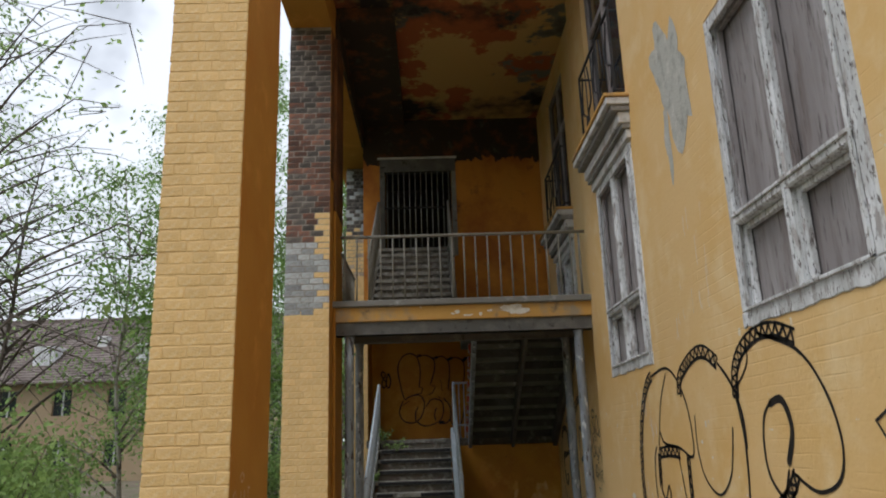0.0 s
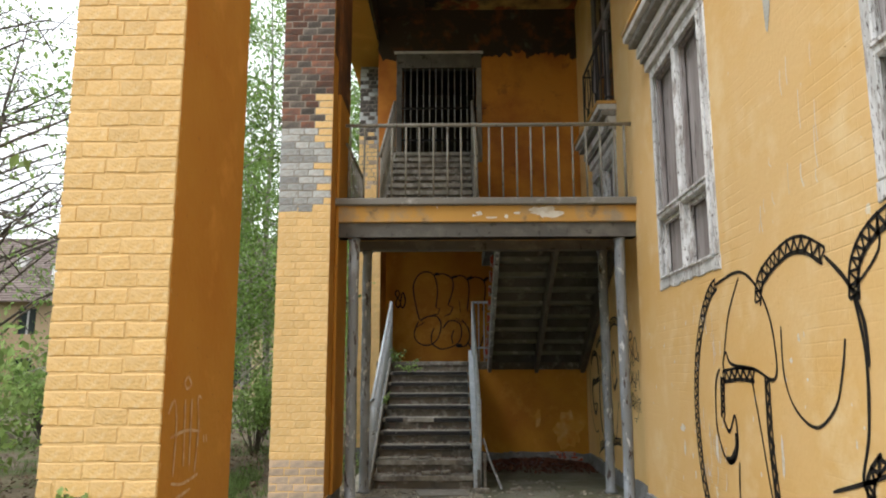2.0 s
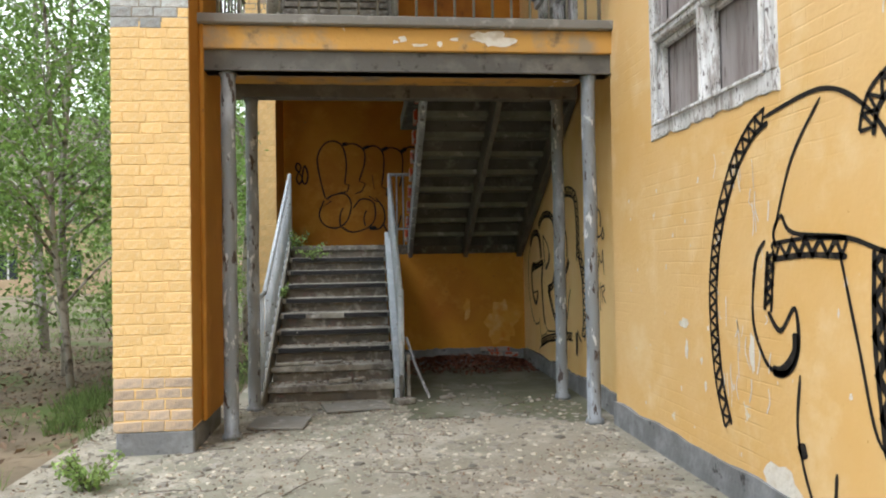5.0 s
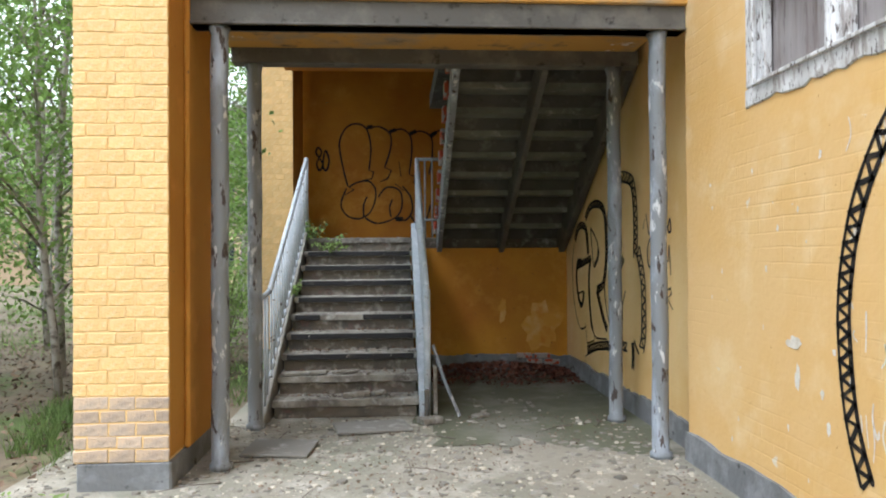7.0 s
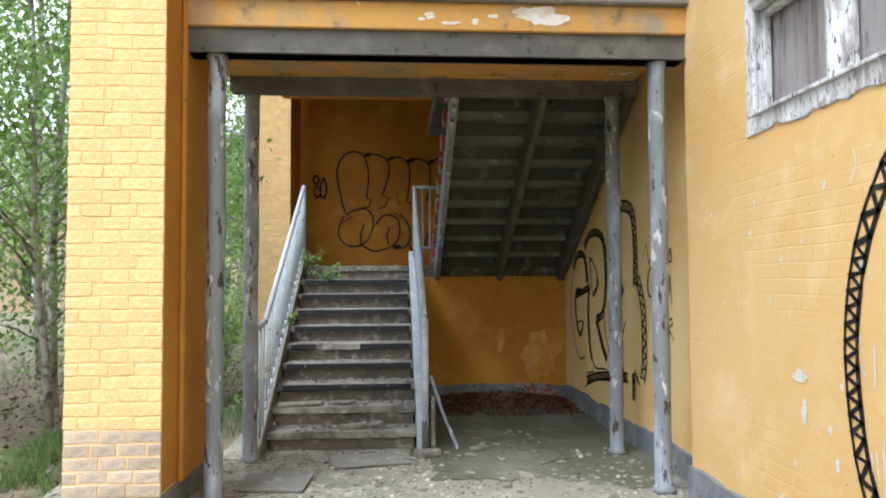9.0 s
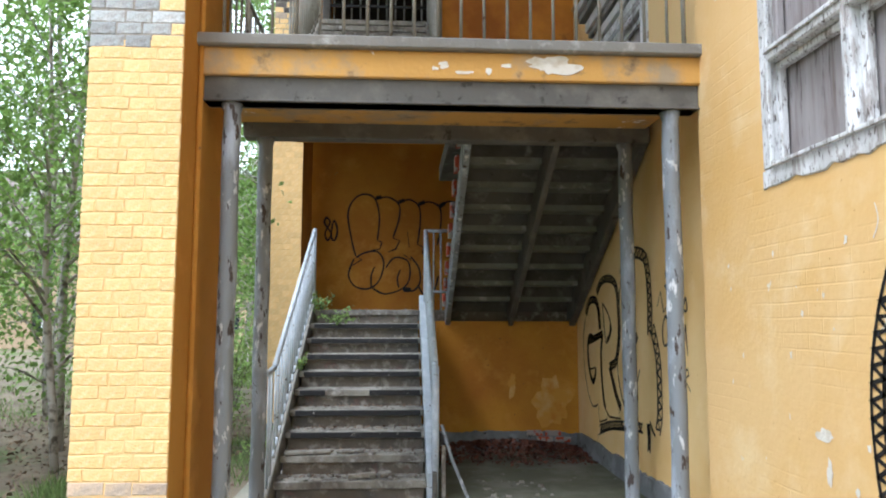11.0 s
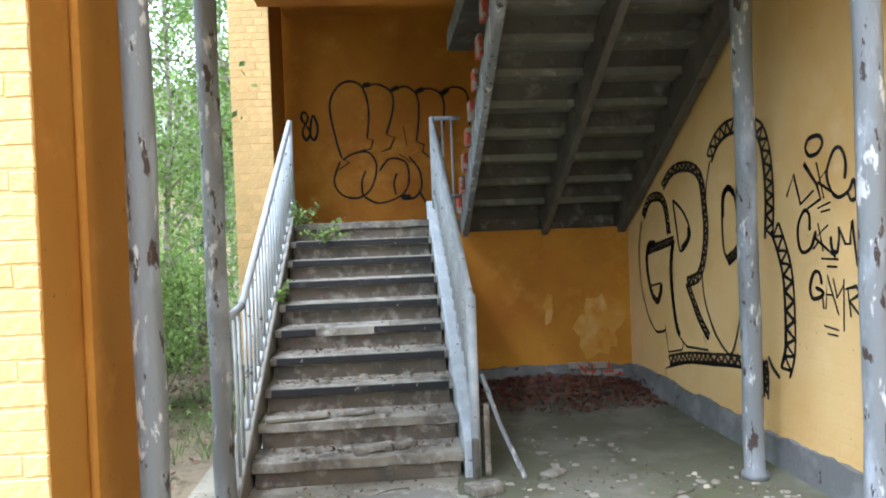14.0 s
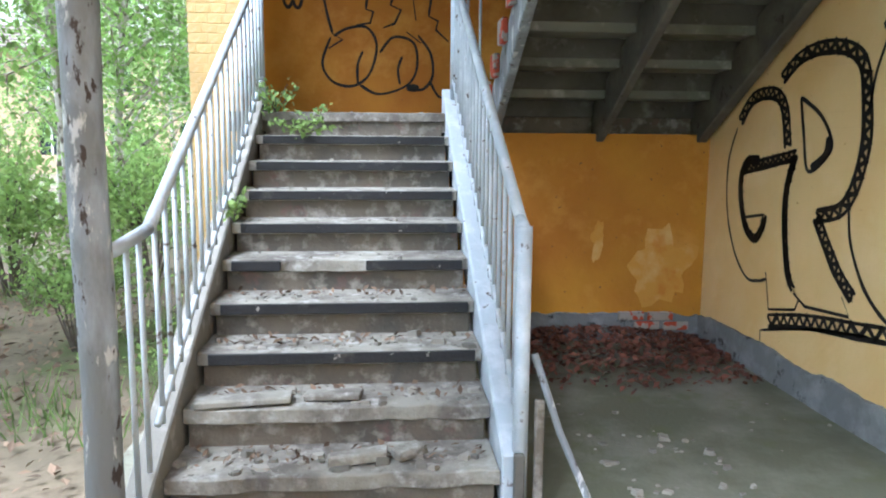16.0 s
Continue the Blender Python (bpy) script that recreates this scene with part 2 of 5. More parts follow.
M_BOARD = mat("weathered_grey_board", (0.25, 0.225, 0.22), 0.85, [((0.40, 0.375, 0.37), 2.2, 0.46, 0.66, 6), ((0.17, 0.14, 0.13), 9, 0.50, 0.68, 6), ((0.09, 0.075, 0.07), 34, 0.56, 0.68, 7)], 0.4, 60, coord="World", stretch=(1, 1, 0.12))
M_HOOD = mat("white_stone_moulding", (0.58, 0.57, 0.55), 0.8, [((0.36, 0.34, 0.31), 5, 0.5, 0.65, 6), ((0.16, 0.14, 0.12), 12, 0.62, 0.70, 6)], 0.4, 40, coord="World")
M_IRON = mat("black_wrought_iron", (0.02, 0.02, 0.022), 0.6, [((0.06, 0.04, 0.03), 20, 0.55, 0.7, 4)], 0.2, 60)
M_BARS = mat("galvanised_bars", (0.24, 0.24, 0.22), 0.5, [((0.12, 0.10, 0.08), 20, 0.55, 0.7, 4)], 0.2, 60, metal=0.3)
M_RAIL = mat("pale_grey_rail_paint", (0.42, 0.47, 0.52), 0.5, [((0.54, 0.58, 0.63), 7, 0.48, 0.62, 6), ((0.10, 0.075, 0.06), 14, 0.62, 0.67, 7)], 0.4, 40, coord="World", spec=0.4)
M_UPRAIL = mat("drab_grey_rail_paint", (0.22, 0.205, 0.17), 0.55, [((0.30, 0.29, 0.25), 7, 0.5, 0.65, 6), ((0.09, 0.06, 0.04), 14, 0.60, 0.67, 7)], 0.4, 40, coord="World")
M_INK = mat("black_spray_paint", (0.012, 0.011, 0.011), 0.6, [((0.05, 0.04, 0.03), 18, 0.55, 0.7, 4)], coord="World")
M_INKSOFT = mat("faded_black_spray_paint", (0.05, 0.035, 0.02), 0.7, [((0.20, 0.11, 0.03), 14, 0.50, 0.72, 4)], coord="World")
M_CHALK = mat("white_scratched_paint", (0.62, 0.46, 0.30), 0.9, [((0.5, 0.25, 0.08), 20, 0.45, 0.65, 4)], coord="World")
M_LIME = mat("bare_white_plaster", (0.70, 0.66, 0.58), 0.9, [((0.55, 0.48, 0.36), 8, 0.5, 0.7, 5)], 0.5, 40, coord="World")
M_GREYPLASTER = mat("bare_grey_plaster", (0.46, 0.45, 0.40), 0.9, [((0.30, 0.29, 0.25), 9, 0.5, 0.68, 6), ((0.60, 0.58, 0.52), 5, 0.55, 0.7, 5)], 0.6, 40, coord="World")
# indoor gloom is put into this near-black colour
M_DARK = mat("unlit_room_tone", (0.05, 0.045, 0.04), 0.95, [((0.09, 0.08, 0.07), 3, 0.5, 0.7, 4)], coord="World")
M_SOIL = mat("woodland_soil", (0.135, 0.11, 0.075), 0.97, [((0.20, 0.16, 0.11), 1.2, 0.45, 0.62, 7), ((0.085, 0.12, 0.035), 0.5, 0.50, 0.62, 6), ((0.10, 0.075, 0.05), 9, 0.52, 0.68, 6)], 0.9, 14, coord="World")
M_LEAF = leafy(island(mat("spring_birch_leaf", (0.23, 0.36, 0.10), 0.6, rnd=0.1), 0.45))
M_LEAFP = leafy(island(mat("pale_shrub_leaf", (0.28, 0.40, 0.13), 0.6), 0.4))
M_GRASS = leafy(island(mat("rough_grass", (0.15, 0.22, 0.07), 0.75), 0.45))
M_LITTER = island(mat("dry_leaf_litter", (0.145, 0.10, 0.068), 0.9), 0.6)
M_REDLITTER = island(mat("rust_brown_leaf_litter", (0.115, 0.045, 0.03), 0.9), 0.6)
M_RUBBLE = island(mat("pale_rubble_flakes", (0.23, 0.215, 0.185), 0.95, bump=0.4, bscale=60), 0.45)
M_PALERUB = island(mat("pale_plaster_crumbs", (0.36, 0.33, 0.27), 0.95, bump=0.4, bscale=60), 0.5)
M_BARK = mat("birch_bark", (0.42, 0.39, 0.35), 0.85, [((0.10, 0.085, 0.07), 7, 0.50, 0.62, 6)], 0.5, 30, coord="World")
M_BARKD = mat("dark_bark", (0.11, 0.09, 0.075), 0.9, [((0.18, 0.16, 0.13), 8, 0.5, 0.7, 6)], 0.6, 30, coord="World")
M_TILE = mat("old_clay_roof_tile", (0.16, 0.125, 0.11), 0.9, [((0.24, 0.20, 0.175), 1.6, 0.45, 0.68, 6), ((0.09, 0.075, 0.07), 5, 0.5, 0.7, 6)], 0.5, 6, coord="World")
M_FARWALL = mat("faded_ochre_render", (0.36, 0.27, 0.17), 0.9, [((0.36, 0.26, 0.16), 0.7, 0.42, 0.66, 6)], 0.3, 6, coord="World")
M_GLASS = mat("dark_window_glass", (0.03, 0.035, 0.04), 0.08, spec=0.5)
M_CHIPS = mat("red_brick_and_lime_edge", (0.34, 0.30, 0.27), 0.9, [((0.40, 0.07, 0.035), 9, 0.50, 0.54, 2), ((0.10, 0.09, 0.08), 14, 0.60, 0.66, 4)], 0.6, 40, coord="World")
M_CEIL = mat("peeling_stained_ceiling", (0.50, 0.32, 0.11), 0.9, [((0.36, 0.11, 0.04), 0.75, 0.50, 0.525, 5), ((0.17, 0.17, 0.13), 1.0, 0.56, 0.59, 6), ((0.03, 0.024, 0.02), 0.5, 0.50, 0.60, 6)], 0.4, 20, coord="World")


# ---- builders ----
def box(bm, x0, x1, y0, y1, z0, z1):
    m = Matrix.LocRotScale(((x0 + x1) / 2, (y0 + y1) / 2, (z0 + z1) / 2), None, (abs(x1 - x0), abs(y1 - y0), abs(z1 - z0)))
    return bmesh.ops.create_cube(bm, size=1, matrix=m)["verts"]


def tube(bm, p, q, r, seg=10, r2=None):
    p, q = Vector(p), Vector(q)
    d = q - p
    m = Matrix.Translation((p + q) / 2) @ d.to_track_quat("Z", "Y").to_matrix().to_4x4()
    return bmesh.ops.create_cone(bm, cap_ends=True, segments=seg, radius1=r, radius2=r if r2 is None else r2, depth=d.length, matrix=m)["verts"]


def pipe(bm, pts, radii, seg=7):
    """A tapered tube through the points."""
    rings, q, was = [], None, None
    for i, p in enumerate(pts):
        a, b = Vector(pts[max(0, i - 1)]), Vector(pts[min(len(pts) - 1, i + 1)])
        d = (b - a).normalized()
        q = was.rotation_difference(d) @ q if q else d.to_track_quat("Z", "Y")
        was = d
        rings.append([bm.verts.new(Vector(p) + q @ Vector((radii[i] * math.cos(k * math.tau / seg), radii[i] * math.sin(k * math.tau / seg), 0))) for k in range(seg)])
    for s, t in zip(rings, rings[1:]):
        for k in range(seg):
            bm.faces.new((s[k], s[(k + 1) % seg], t[(k + 1) % seg], t[k]))
    bm.faces.new(rings[0][::-1])
    bm.faces.new(rings[-1])


def finish(name, bm, material, bevel=0.0, smooth=False):
    if bevel:
        bmesh.ops.bevel(bm, geom=bm.edges[:], offset=bevel, segments=1, affect="EDGES")
    bmesh.ops.recalc_face_normals(bm, faces=bm.faces[:])
    me = bpy.data.meshes.new(name)
    bm.to_mesh(me)
    bm.free()
    if smooth:
        me.polygons.foreach_set("use_smooth", [True] * len(me.polygons))
    me.materials.append(material)
    return me


def thing(name, x, y, z, label, category, group="", kind=""):
    ob = new(name)
    ob.empty_display_size = 0.1
    ob.matrix_basis = pose(x, y, z)
    return tagged(ob, label, category, group, kind)


def part(name, bm, material, parent=None, label="", bevel=0.0, smooth=False):
    ob = new(name, finish(name, bm, material, bevel, smooth))
    if parent is not None:
        ob.parent = parent
        ob.matrix_parent_inverse = parent.matrix_basis.inverted() if parent.parent is None else Matrix()
    return tagged(ob, label)


def whole(name, bm, material, label, category, kind="", bevel=0.0, group=""):
    return tagged(part(name, bm, material, None, "", bevel), label, category, group, kind)


def boxpart(name, dims, material, parent, label="", bevel=0.0):
    bm = bmesh.new()
    box(bm, *dims)
    return part(name, bm, material, parent, label, bevel)


def tubepart(name, p, q, r, material, parent, label="", seg=10):
    bm = bmesh.new()
    tube(bm, p, q, r, seg)
    return part(name, bm, material, parent, label, 0, True)


def spline(pts, n=6):
    out = []
    P = [pts[0], *pts, pts[-1]]
    for i in range(1, len(P) - 2):
        a, b, c, d = (Vector(p) for p in P[i - 1:i + 3])
        for k in range(n):
            t = k / n
            out.append(0.5 * (2 * b + (c - a) * t + (2 * a - 5 * b + 4 * c - d) * t * t + (3 * b - a - 3 * c + d) * t ** 3))
    out.append(Vector(pts[-1]))
    return out


def stroke(bm, pts, width, place, curve=True, taper=True):
    """A painted line through the points (across, up) of a wall."""
    q = spline(pts) if curve else [Vector(p) for p in pts]
    last = None
    for i, p in enumerate(q):
        d = q[min(i + 1, len(q) - 1)] - q[max(i - 1, 0)]
        n = Vector((-d.y, d.x))
        n = n.normalized() if n.length > 0 else Vector((0, 1))
        f = width * (0.48 + 0.14 * noise.noise((p.x * 9, p.y * 9, width * 50)))
        if taper and (i == 0 or i == len(q) - 1):
            f *= 0.5
        pair = [bm.verts.new(place(*(p + n * f))), bm.verts.new(place(*(p - n * f)))]
        if last:
            bm.faces.new((last[0], last[1], pair[1], pair[0]))
        last = pair


def hatch(bm, pts, width, place, step=0.055):
    """Two outlines with a zigzag of paint between them."""
    q = spline(pts, 12)
    edge_a, edge_b, zig, gone = [], [], [], 0.0
    for i, p in enumerate(q):
        d = q[min(i + 1, len(q) - 1)] - q[max(i - 1, 0)]
        n = Vector((-d.y, d.x)).normalized()
        edge_a.append(p + n * width / 2)
        edge_b.append(p - n * width / 2)
        gone += (q[i] - q[i - 1]).length if i else step
        if gone >= step:
            gone = 0.0
            zig.append(p + n * width * (0.45 if len(zig) % 2 else -0.45))
    stroke(bm, edge_a, 0.030, place, False)
    stroke(bm, edge_b, 0.022, place, False)
    if len(zig) > 1:
        stroke(bm, zig, 0.046, place, False)


def wall_pieces(bm, x0, x1, y0, y1, z0, z1, holes, along="y"):
    """A wall along y (or x) with openings (from, to, bottom, top) cut through it."""
    lo, hi = (y0, y1) if along == "y" else (x0, x1)
    cuts = sorted({lo, hi, *[h[0] for h in holes], *[h[1] for h in holes]})
    for a, b in zip(cuts, cuts[1:]):
        z = z0
        for h in sorted((h for h in holes if h[0] <= a and h[1] >= b), key=lambda h: h[2]):
            if h[2] > z:
                box(bm, *((x0, x1, a, b) if along == "y" else (a, b, y0, y1)), z, h[2])
            z = h[3]
        if z1 > z:
            box(bm, *((x0, x1, a, b) if along == "y" else (a, b, y0, y1)), z, z1)


# ---- the large structure ----
XW, XS = 2.81, 2.92          # face of the building, face of the stairwell wall
YP, YB, YL = 9.43, 13.42, 15.70  # front of the gallery, upper back wall, landing back wall
Z1, Z2, ZC = 3.37, 5.07, 7.75    # gallery, top landing, ceiling
WINDOWS = [(3.22, 4.86), (6.98, 8.60), (10.72, 12.34)]

# ground: one sheet, gently uneven beyond the paved strip
bm = bmesh.new()
bmesh.ops.create_grid(bm, x_segments=90, y_segments=90, size=60, matrix=pose(-30, 20, 0))
for v in bm.verts:
    away = max(0.0, -1.4 - v.co.x)
    v.co.z = -0.06 + min(away, 5) / 5 * 0.16 * noise.noise((v.co.x * 0.35, v.co.y * 0.35, 0)) + 0.02 * min(away, 40) * (0.5 if v.co.y > 0 else 0.2)
far = bmesh.ops.extrude_edge_only(bm, edges=[e for e in bm.edges if e.is_boundary])
for v in (g for g in far["geom"] if isinstance(g, bmesh.types.BMVert)):
    v.co.x, v.co.y, v.co.z = -30 + (v.co.x + 30) * 12, 20 + (v.co.y - 20) * 12, 0.0
whole("ground", bm, M_SOIL, "brown woodland soil with moss and dead leaves", "ground", "structure")

bm = bmesh.new()
box(bm, -1.55, 3.4, -6, 10.2, -0.30, 0.0)
whole("floor_porch", bm, M_FLOOR, "dusty pale concrete floor strewn with rubble", "floor", "structure")
bm = bmesh.new()
box(bm, -0.62, 3.4, 10.2, 16.2, -0.30, 0.0)
floor_well = whole("floor_stairwell", bm, M_FLOOR, "damp concrete floor with a green film", "floor", "structure")

bm = bmesh.new()
wall_pieces(bm, XW, XW + 0.42, -6, YP + 0.05, -0.2, 9.0, [(3.22, 4.86, 2.26, 4.52), (6.98, 8.60, 2.26, 4.52), (6.98, 8.60, 5.02, 7.45), (3.22, 4.86, 5.02, 7.45)])
wall_east = whole("wall_east", bm, M_WALL, "ochre painted brick wall with scratches and graffiti", "wall", "structure")
bm = bmesh.new()
wall_pieces(bm, XS, XS + 0.28, YP + 0.05, 16.0, -0.2, 9.0, [(10.72, 12.34, 5.02, 7.45), (10.72, 12.34, 3.6, 4.52)])
wall_stair = whole("wall_stairwell_east", bm, M_WELL, "ochre plastered stairwell wall with graffiti", "wall", "structure")
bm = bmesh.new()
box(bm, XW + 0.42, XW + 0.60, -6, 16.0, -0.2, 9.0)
whole("wall_inner", bm, M_DARK, "inner wall behind the windows, coloured dark as unlit", "wall", "structure")
bm = bmesh.new()
box(bm, 1.16, XS, 13.48, 13.62, -0.2, 1.50)
wall_under = whole("wall_under_landing", bm, M_LANDING, "red-orange plastered wall under the landing", "wall", "structure")
bm = bmesh.new()
box(bm, -0.62, XS, YL, YL + 0.3, -0.2, 5.0)
wall_back = whole("wall_landing_back", bm, M_LANDING, "ochre wall behind the landing with bubble graffiti", "wall", "structure")
bm = bmesh.new()
wall_pieces(bm, -0.52, XS, YB, YB + 0.25, 3.70, ZC - 0.72, [(-0.10, 1.18, Z2, 6.90)], "x")
wall_gallery = whole("wall_gallery_back", bm, M_SOOT, "orange plaster wall darkened by smoke", "wall", "structure")
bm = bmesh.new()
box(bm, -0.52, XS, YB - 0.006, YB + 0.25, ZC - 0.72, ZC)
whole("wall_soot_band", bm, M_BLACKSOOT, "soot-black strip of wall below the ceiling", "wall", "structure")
# ceiling; its unseen front, from y 7.5, is added to cut sky light inside
bm = bmesh.new()
box(bm, -1.2, XW + 0.5, 7.5, 16.0, ZC, ZC + 0.35)
whole("ceiling", bm, M_CEIL, "peeling ochre and red ceiling blotched with soot", "ceiling", "structure")
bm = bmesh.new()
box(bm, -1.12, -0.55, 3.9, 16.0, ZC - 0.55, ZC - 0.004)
whole("beam_colonnade", bm, M_SHADEOCHRE, "orange plastered beam over the pillars", "beam", "structure")
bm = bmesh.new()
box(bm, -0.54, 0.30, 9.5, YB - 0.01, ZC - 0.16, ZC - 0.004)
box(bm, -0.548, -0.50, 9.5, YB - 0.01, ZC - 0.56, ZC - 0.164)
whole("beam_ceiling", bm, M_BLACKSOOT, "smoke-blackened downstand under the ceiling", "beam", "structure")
bm = bmesh.new()
box(bm, -0.52, XS, YB + 0.25, YL, 4.22, 4.40)
whole("slab_over_landing", bm, M_LANDING, "orange painted slab over the half landing", "slab", "structure")
# room behind the barred door, its lack of light put into the colour
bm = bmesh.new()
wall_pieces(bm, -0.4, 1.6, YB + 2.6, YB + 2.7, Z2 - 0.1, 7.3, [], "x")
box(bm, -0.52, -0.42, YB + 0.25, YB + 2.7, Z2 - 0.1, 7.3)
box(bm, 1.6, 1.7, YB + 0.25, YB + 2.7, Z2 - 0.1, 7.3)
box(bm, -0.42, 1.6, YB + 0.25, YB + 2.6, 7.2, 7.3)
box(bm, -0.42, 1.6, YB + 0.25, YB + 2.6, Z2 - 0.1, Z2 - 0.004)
whole("wall_dark_room", bm, M_DARK, "empty room behind the bars, coloured dark as unlit", "wall", "structure")
# plinth
bm = bmesh.new()
box(bm, XW - 0.03, XW, -6, YP + 0.05, 0, 0.20)
box(bm, XS - 0.03, XS, YP + 0.05, 13.45, 0, 0.20)
box(bm, 1.16, XS - 0.03, 13.45, 13.48, 0, 0.20)
bmesh.ops.subdivide_edges(bm, edges=[e for e in bm.edges if e.calc_length() > 1.0], cuts=90)
for v in bm.verts:
    if v.co.z > 0.1:
        v.co.z += 0.035 * noise.noise((v.co.x * 3, v.co.y * 3, 1)) + 0.02 * noise.noise((v.co.x * 14, v.co.y * 14, 5)) - 0.01
whole("baseboard_plinth", bm, M_PLINTH, "grey cracked render plinth along the wall", "plinth", "structure")

# gallery slab
bm = bmesh.new()
box(bm, -0.52, XW + 0.02, YP, 10.72, 3.10, Z1 - 0.08)
slab_gallery = whole("slab_gallery", bm, M_FASCIA, "gallery slab with flaking ochre and white patches", "slab", "structure", 0.008)
bm = bmesh.new()
box(bm, -0.56, XW + 0.03, YP - 0.05, 11.2, Z1 - 0.08, Z1)
whole("slab_edge", bm, M_CONC, "worn grey concrete edge of the gallery floor", "slab", "structure", 0.01)
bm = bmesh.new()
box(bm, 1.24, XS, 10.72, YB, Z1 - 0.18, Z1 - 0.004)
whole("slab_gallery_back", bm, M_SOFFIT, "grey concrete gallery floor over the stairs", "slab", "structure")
bm = bmesh.new()
box(bm, -0.52, XW - 0.002, YP + 0.03, YP + 0.17, 2.93, 3.10)
box(bm, -0.52, XW - 0.002, YP + 0.01, YP + 0.19, 2.93, 2.945)
whole("beam_front", bm, M_BEAM, "grey flaking steel beam under the gallery", "beam", "structure", 0.004)
bm = bmesh.new()
box(bm, -0.50, 2.86, 10.58, 10.74, 2.98, 3.14)
whole("beam_stair", bm, M_BEAM, "dark grey beam at the head of the stair", "beam", "structure", 0.008)


def pillar(name, y0, y1, x0, x1, base):
    ob = thing(name, (x0 + x1) / 2, (y0 + y1) / 2, 0, "tall square brick pillar with ochre paint, its shaded plastered side in deeper orange", "pillar", "porch pillars", "structure")
    core = bmesh.new()
    box(core, x0 + 0.012, x1 - 0.008, y0 - 0.0014, y1, base, ZC - 0.55)
    part("core", core, M_MORTAR, ob)
    if y0 > 8:
        bare = bmesh.new()
        box(bare, x0 + 0.010, x1 - 0.008, y0 - 0.0019, y0 + 0.1, 3.2 if y0 < 12 else 4.9, ZC - 0.55)
        part("bare_joints", bare, M_MORTARG, ob, "bare grey mortar joints")
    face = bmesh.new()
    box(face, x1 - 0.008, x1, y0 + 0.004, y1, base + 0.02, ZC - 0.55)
    part("plaster_side", face, M_SHADEOCHRE, ob, "smooth ochre plaster, deepened to orange for shade")
    if y0 > 8:
        soot = bmesh.new()
        box(soot, x1, x1 + 0.004, y0 + 0.02, y1, 5.0, ZC - 0.55)
        part("sooty_side", soot, M_SOOTBRN, ob, "smoke-browned plaster")
    foot = bmesh.new()
    box(foot, x0 + 0.02, x1 + 0.008, y0 - 0.005, y1, -0.1, base)
    part("foot", foot, M_PLINTH, ob, "grey concrete foot", 0.012)
    return ob


pillar_near = pillar("pillar_near", 4.80, 5.86, -1.10, -0.55, 0.17)
pillar_mid = pillar("pillar_middle", 9.12, 10.15, -1.12, -0.55, 0.17)
pillar_far = pillar("pillar_far", 14.55, 15.60, -0.98, -0.55, 0.17)
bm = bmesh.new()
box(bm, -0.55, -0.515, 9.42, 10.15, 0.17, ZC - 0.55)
whole("pilaster", bm, M_SHADEOCHRE, "plastered pilaster against the pillar, deepened to orange for shade", "pilaster", "structure", 0.012)
bm = bmesh.new()
box(bm, -0.56, -0.510, 9.415, 10.155, 4.6, ZC - 0.55)
whole("pilaster_top", bm, M_SOOTBRN, "smoke-browned upper part of the pilaster", "pilaster", "structure", 0.012)


# ---- stairs ----
def stair(name, label, x0, x1, y0, z0, run, rise, count, direction=1, worn=True):
    ob = thing(name, (x0 + x1) / 2, y0, z0, label, "stairs", "", "structure")
    rng = random.Random(count + int(y0 * 10))
    for i in range(count):
        a, z = y0 + direction * run * i, z0 + rise * (i + 1)
        s = direction
        lo, hi = sorted((a + s * 0.03, a + s * (run + 0.06)))
        boxpart("riser", (x0 + 0.02, x1 - 0.02, lo, hi, z - rise - (0.0 if i == 0 and direction > 0 else 0.06), z - 0.065), M_STEP, ob, "", 0.006)
        step = bmesh.new()
        lo, hi = sorted((a, a + s * (run + 0.05)))
        box(step, x0, x1, lo, hi, z - 0.065, z - 0.004)
        bmesh.ops.subdivide_edges(step, edges=[e for e in step.edges if abs(e.verts[0].co.x - e.verts[1].co.x) > 0.5], cuts=14)
        for v in step.verts:
            front = abs(v.co.y - a) < 0.01
            k = 0.022 if i in (0, 1, 4, count - 1) and worn else 0.007
            if front:
                v.co.y += s * k * max(0, 0.3 + noise.noise((v.co.x * 6, i * 3.1, 0)) * 1.6)
                v.co.z += 0.35 * k * noise.noise((v.co.x * 7, i * 2.3, 4)) - 0.002
        tread = part("tread", step, M_TREAD, ob, "", 0.004)
        if 2 <= i < count - 1 and worn:
            spans = [(x0 + 0.05, x1 - 0.03)] if i != 4 else [(x0 + 0.05, x0 + 0.30), (x0 + 0.74, x1 - 0.03)]
            for p, q in spans:
                lo, hi = sorted((a - s * 0.008, a + s * 0.02))
                boxpart("edging", (p, q, lo, hi, z - 0.062, z - 0.010), M_NOSE, tread, "black rubber edging", 0.003)
    return ob


lower = stair("stair_lower", "worn concrete stairs with black edging and rubble", -0.26, 1.015, 11.0, 0.0, 0.285, 0.164, 10)
upper = stair("stair_top", "grey concrete stairs up to the barred door", -0.18, 1.06, 11.0, Z1, 0.235, 0.17, 10, 1, False)


def slanted(bm, x0, x1, a, b, drop):
    """A beam whose top runs from a to b (y, z), drop deep."""
    vs = []
    for x in (x0, x1):
        vs += [bm.verts.new((x, a[0], a[1])), bm.verts.new((x, b[0], b[1])), bm.verts.new((x, b[0], b[1] - drop)), bm.verts.new((x, a[0], a[1] - drop))]
    bm.faces.new(vs[:4])
    bm.faces.new(vs[4:])
    for i in range(4):
        j = (i + 1) % 4
        bm.faces.new((vs[i], vs[j], vs[4 + j], vs[4 + i]))


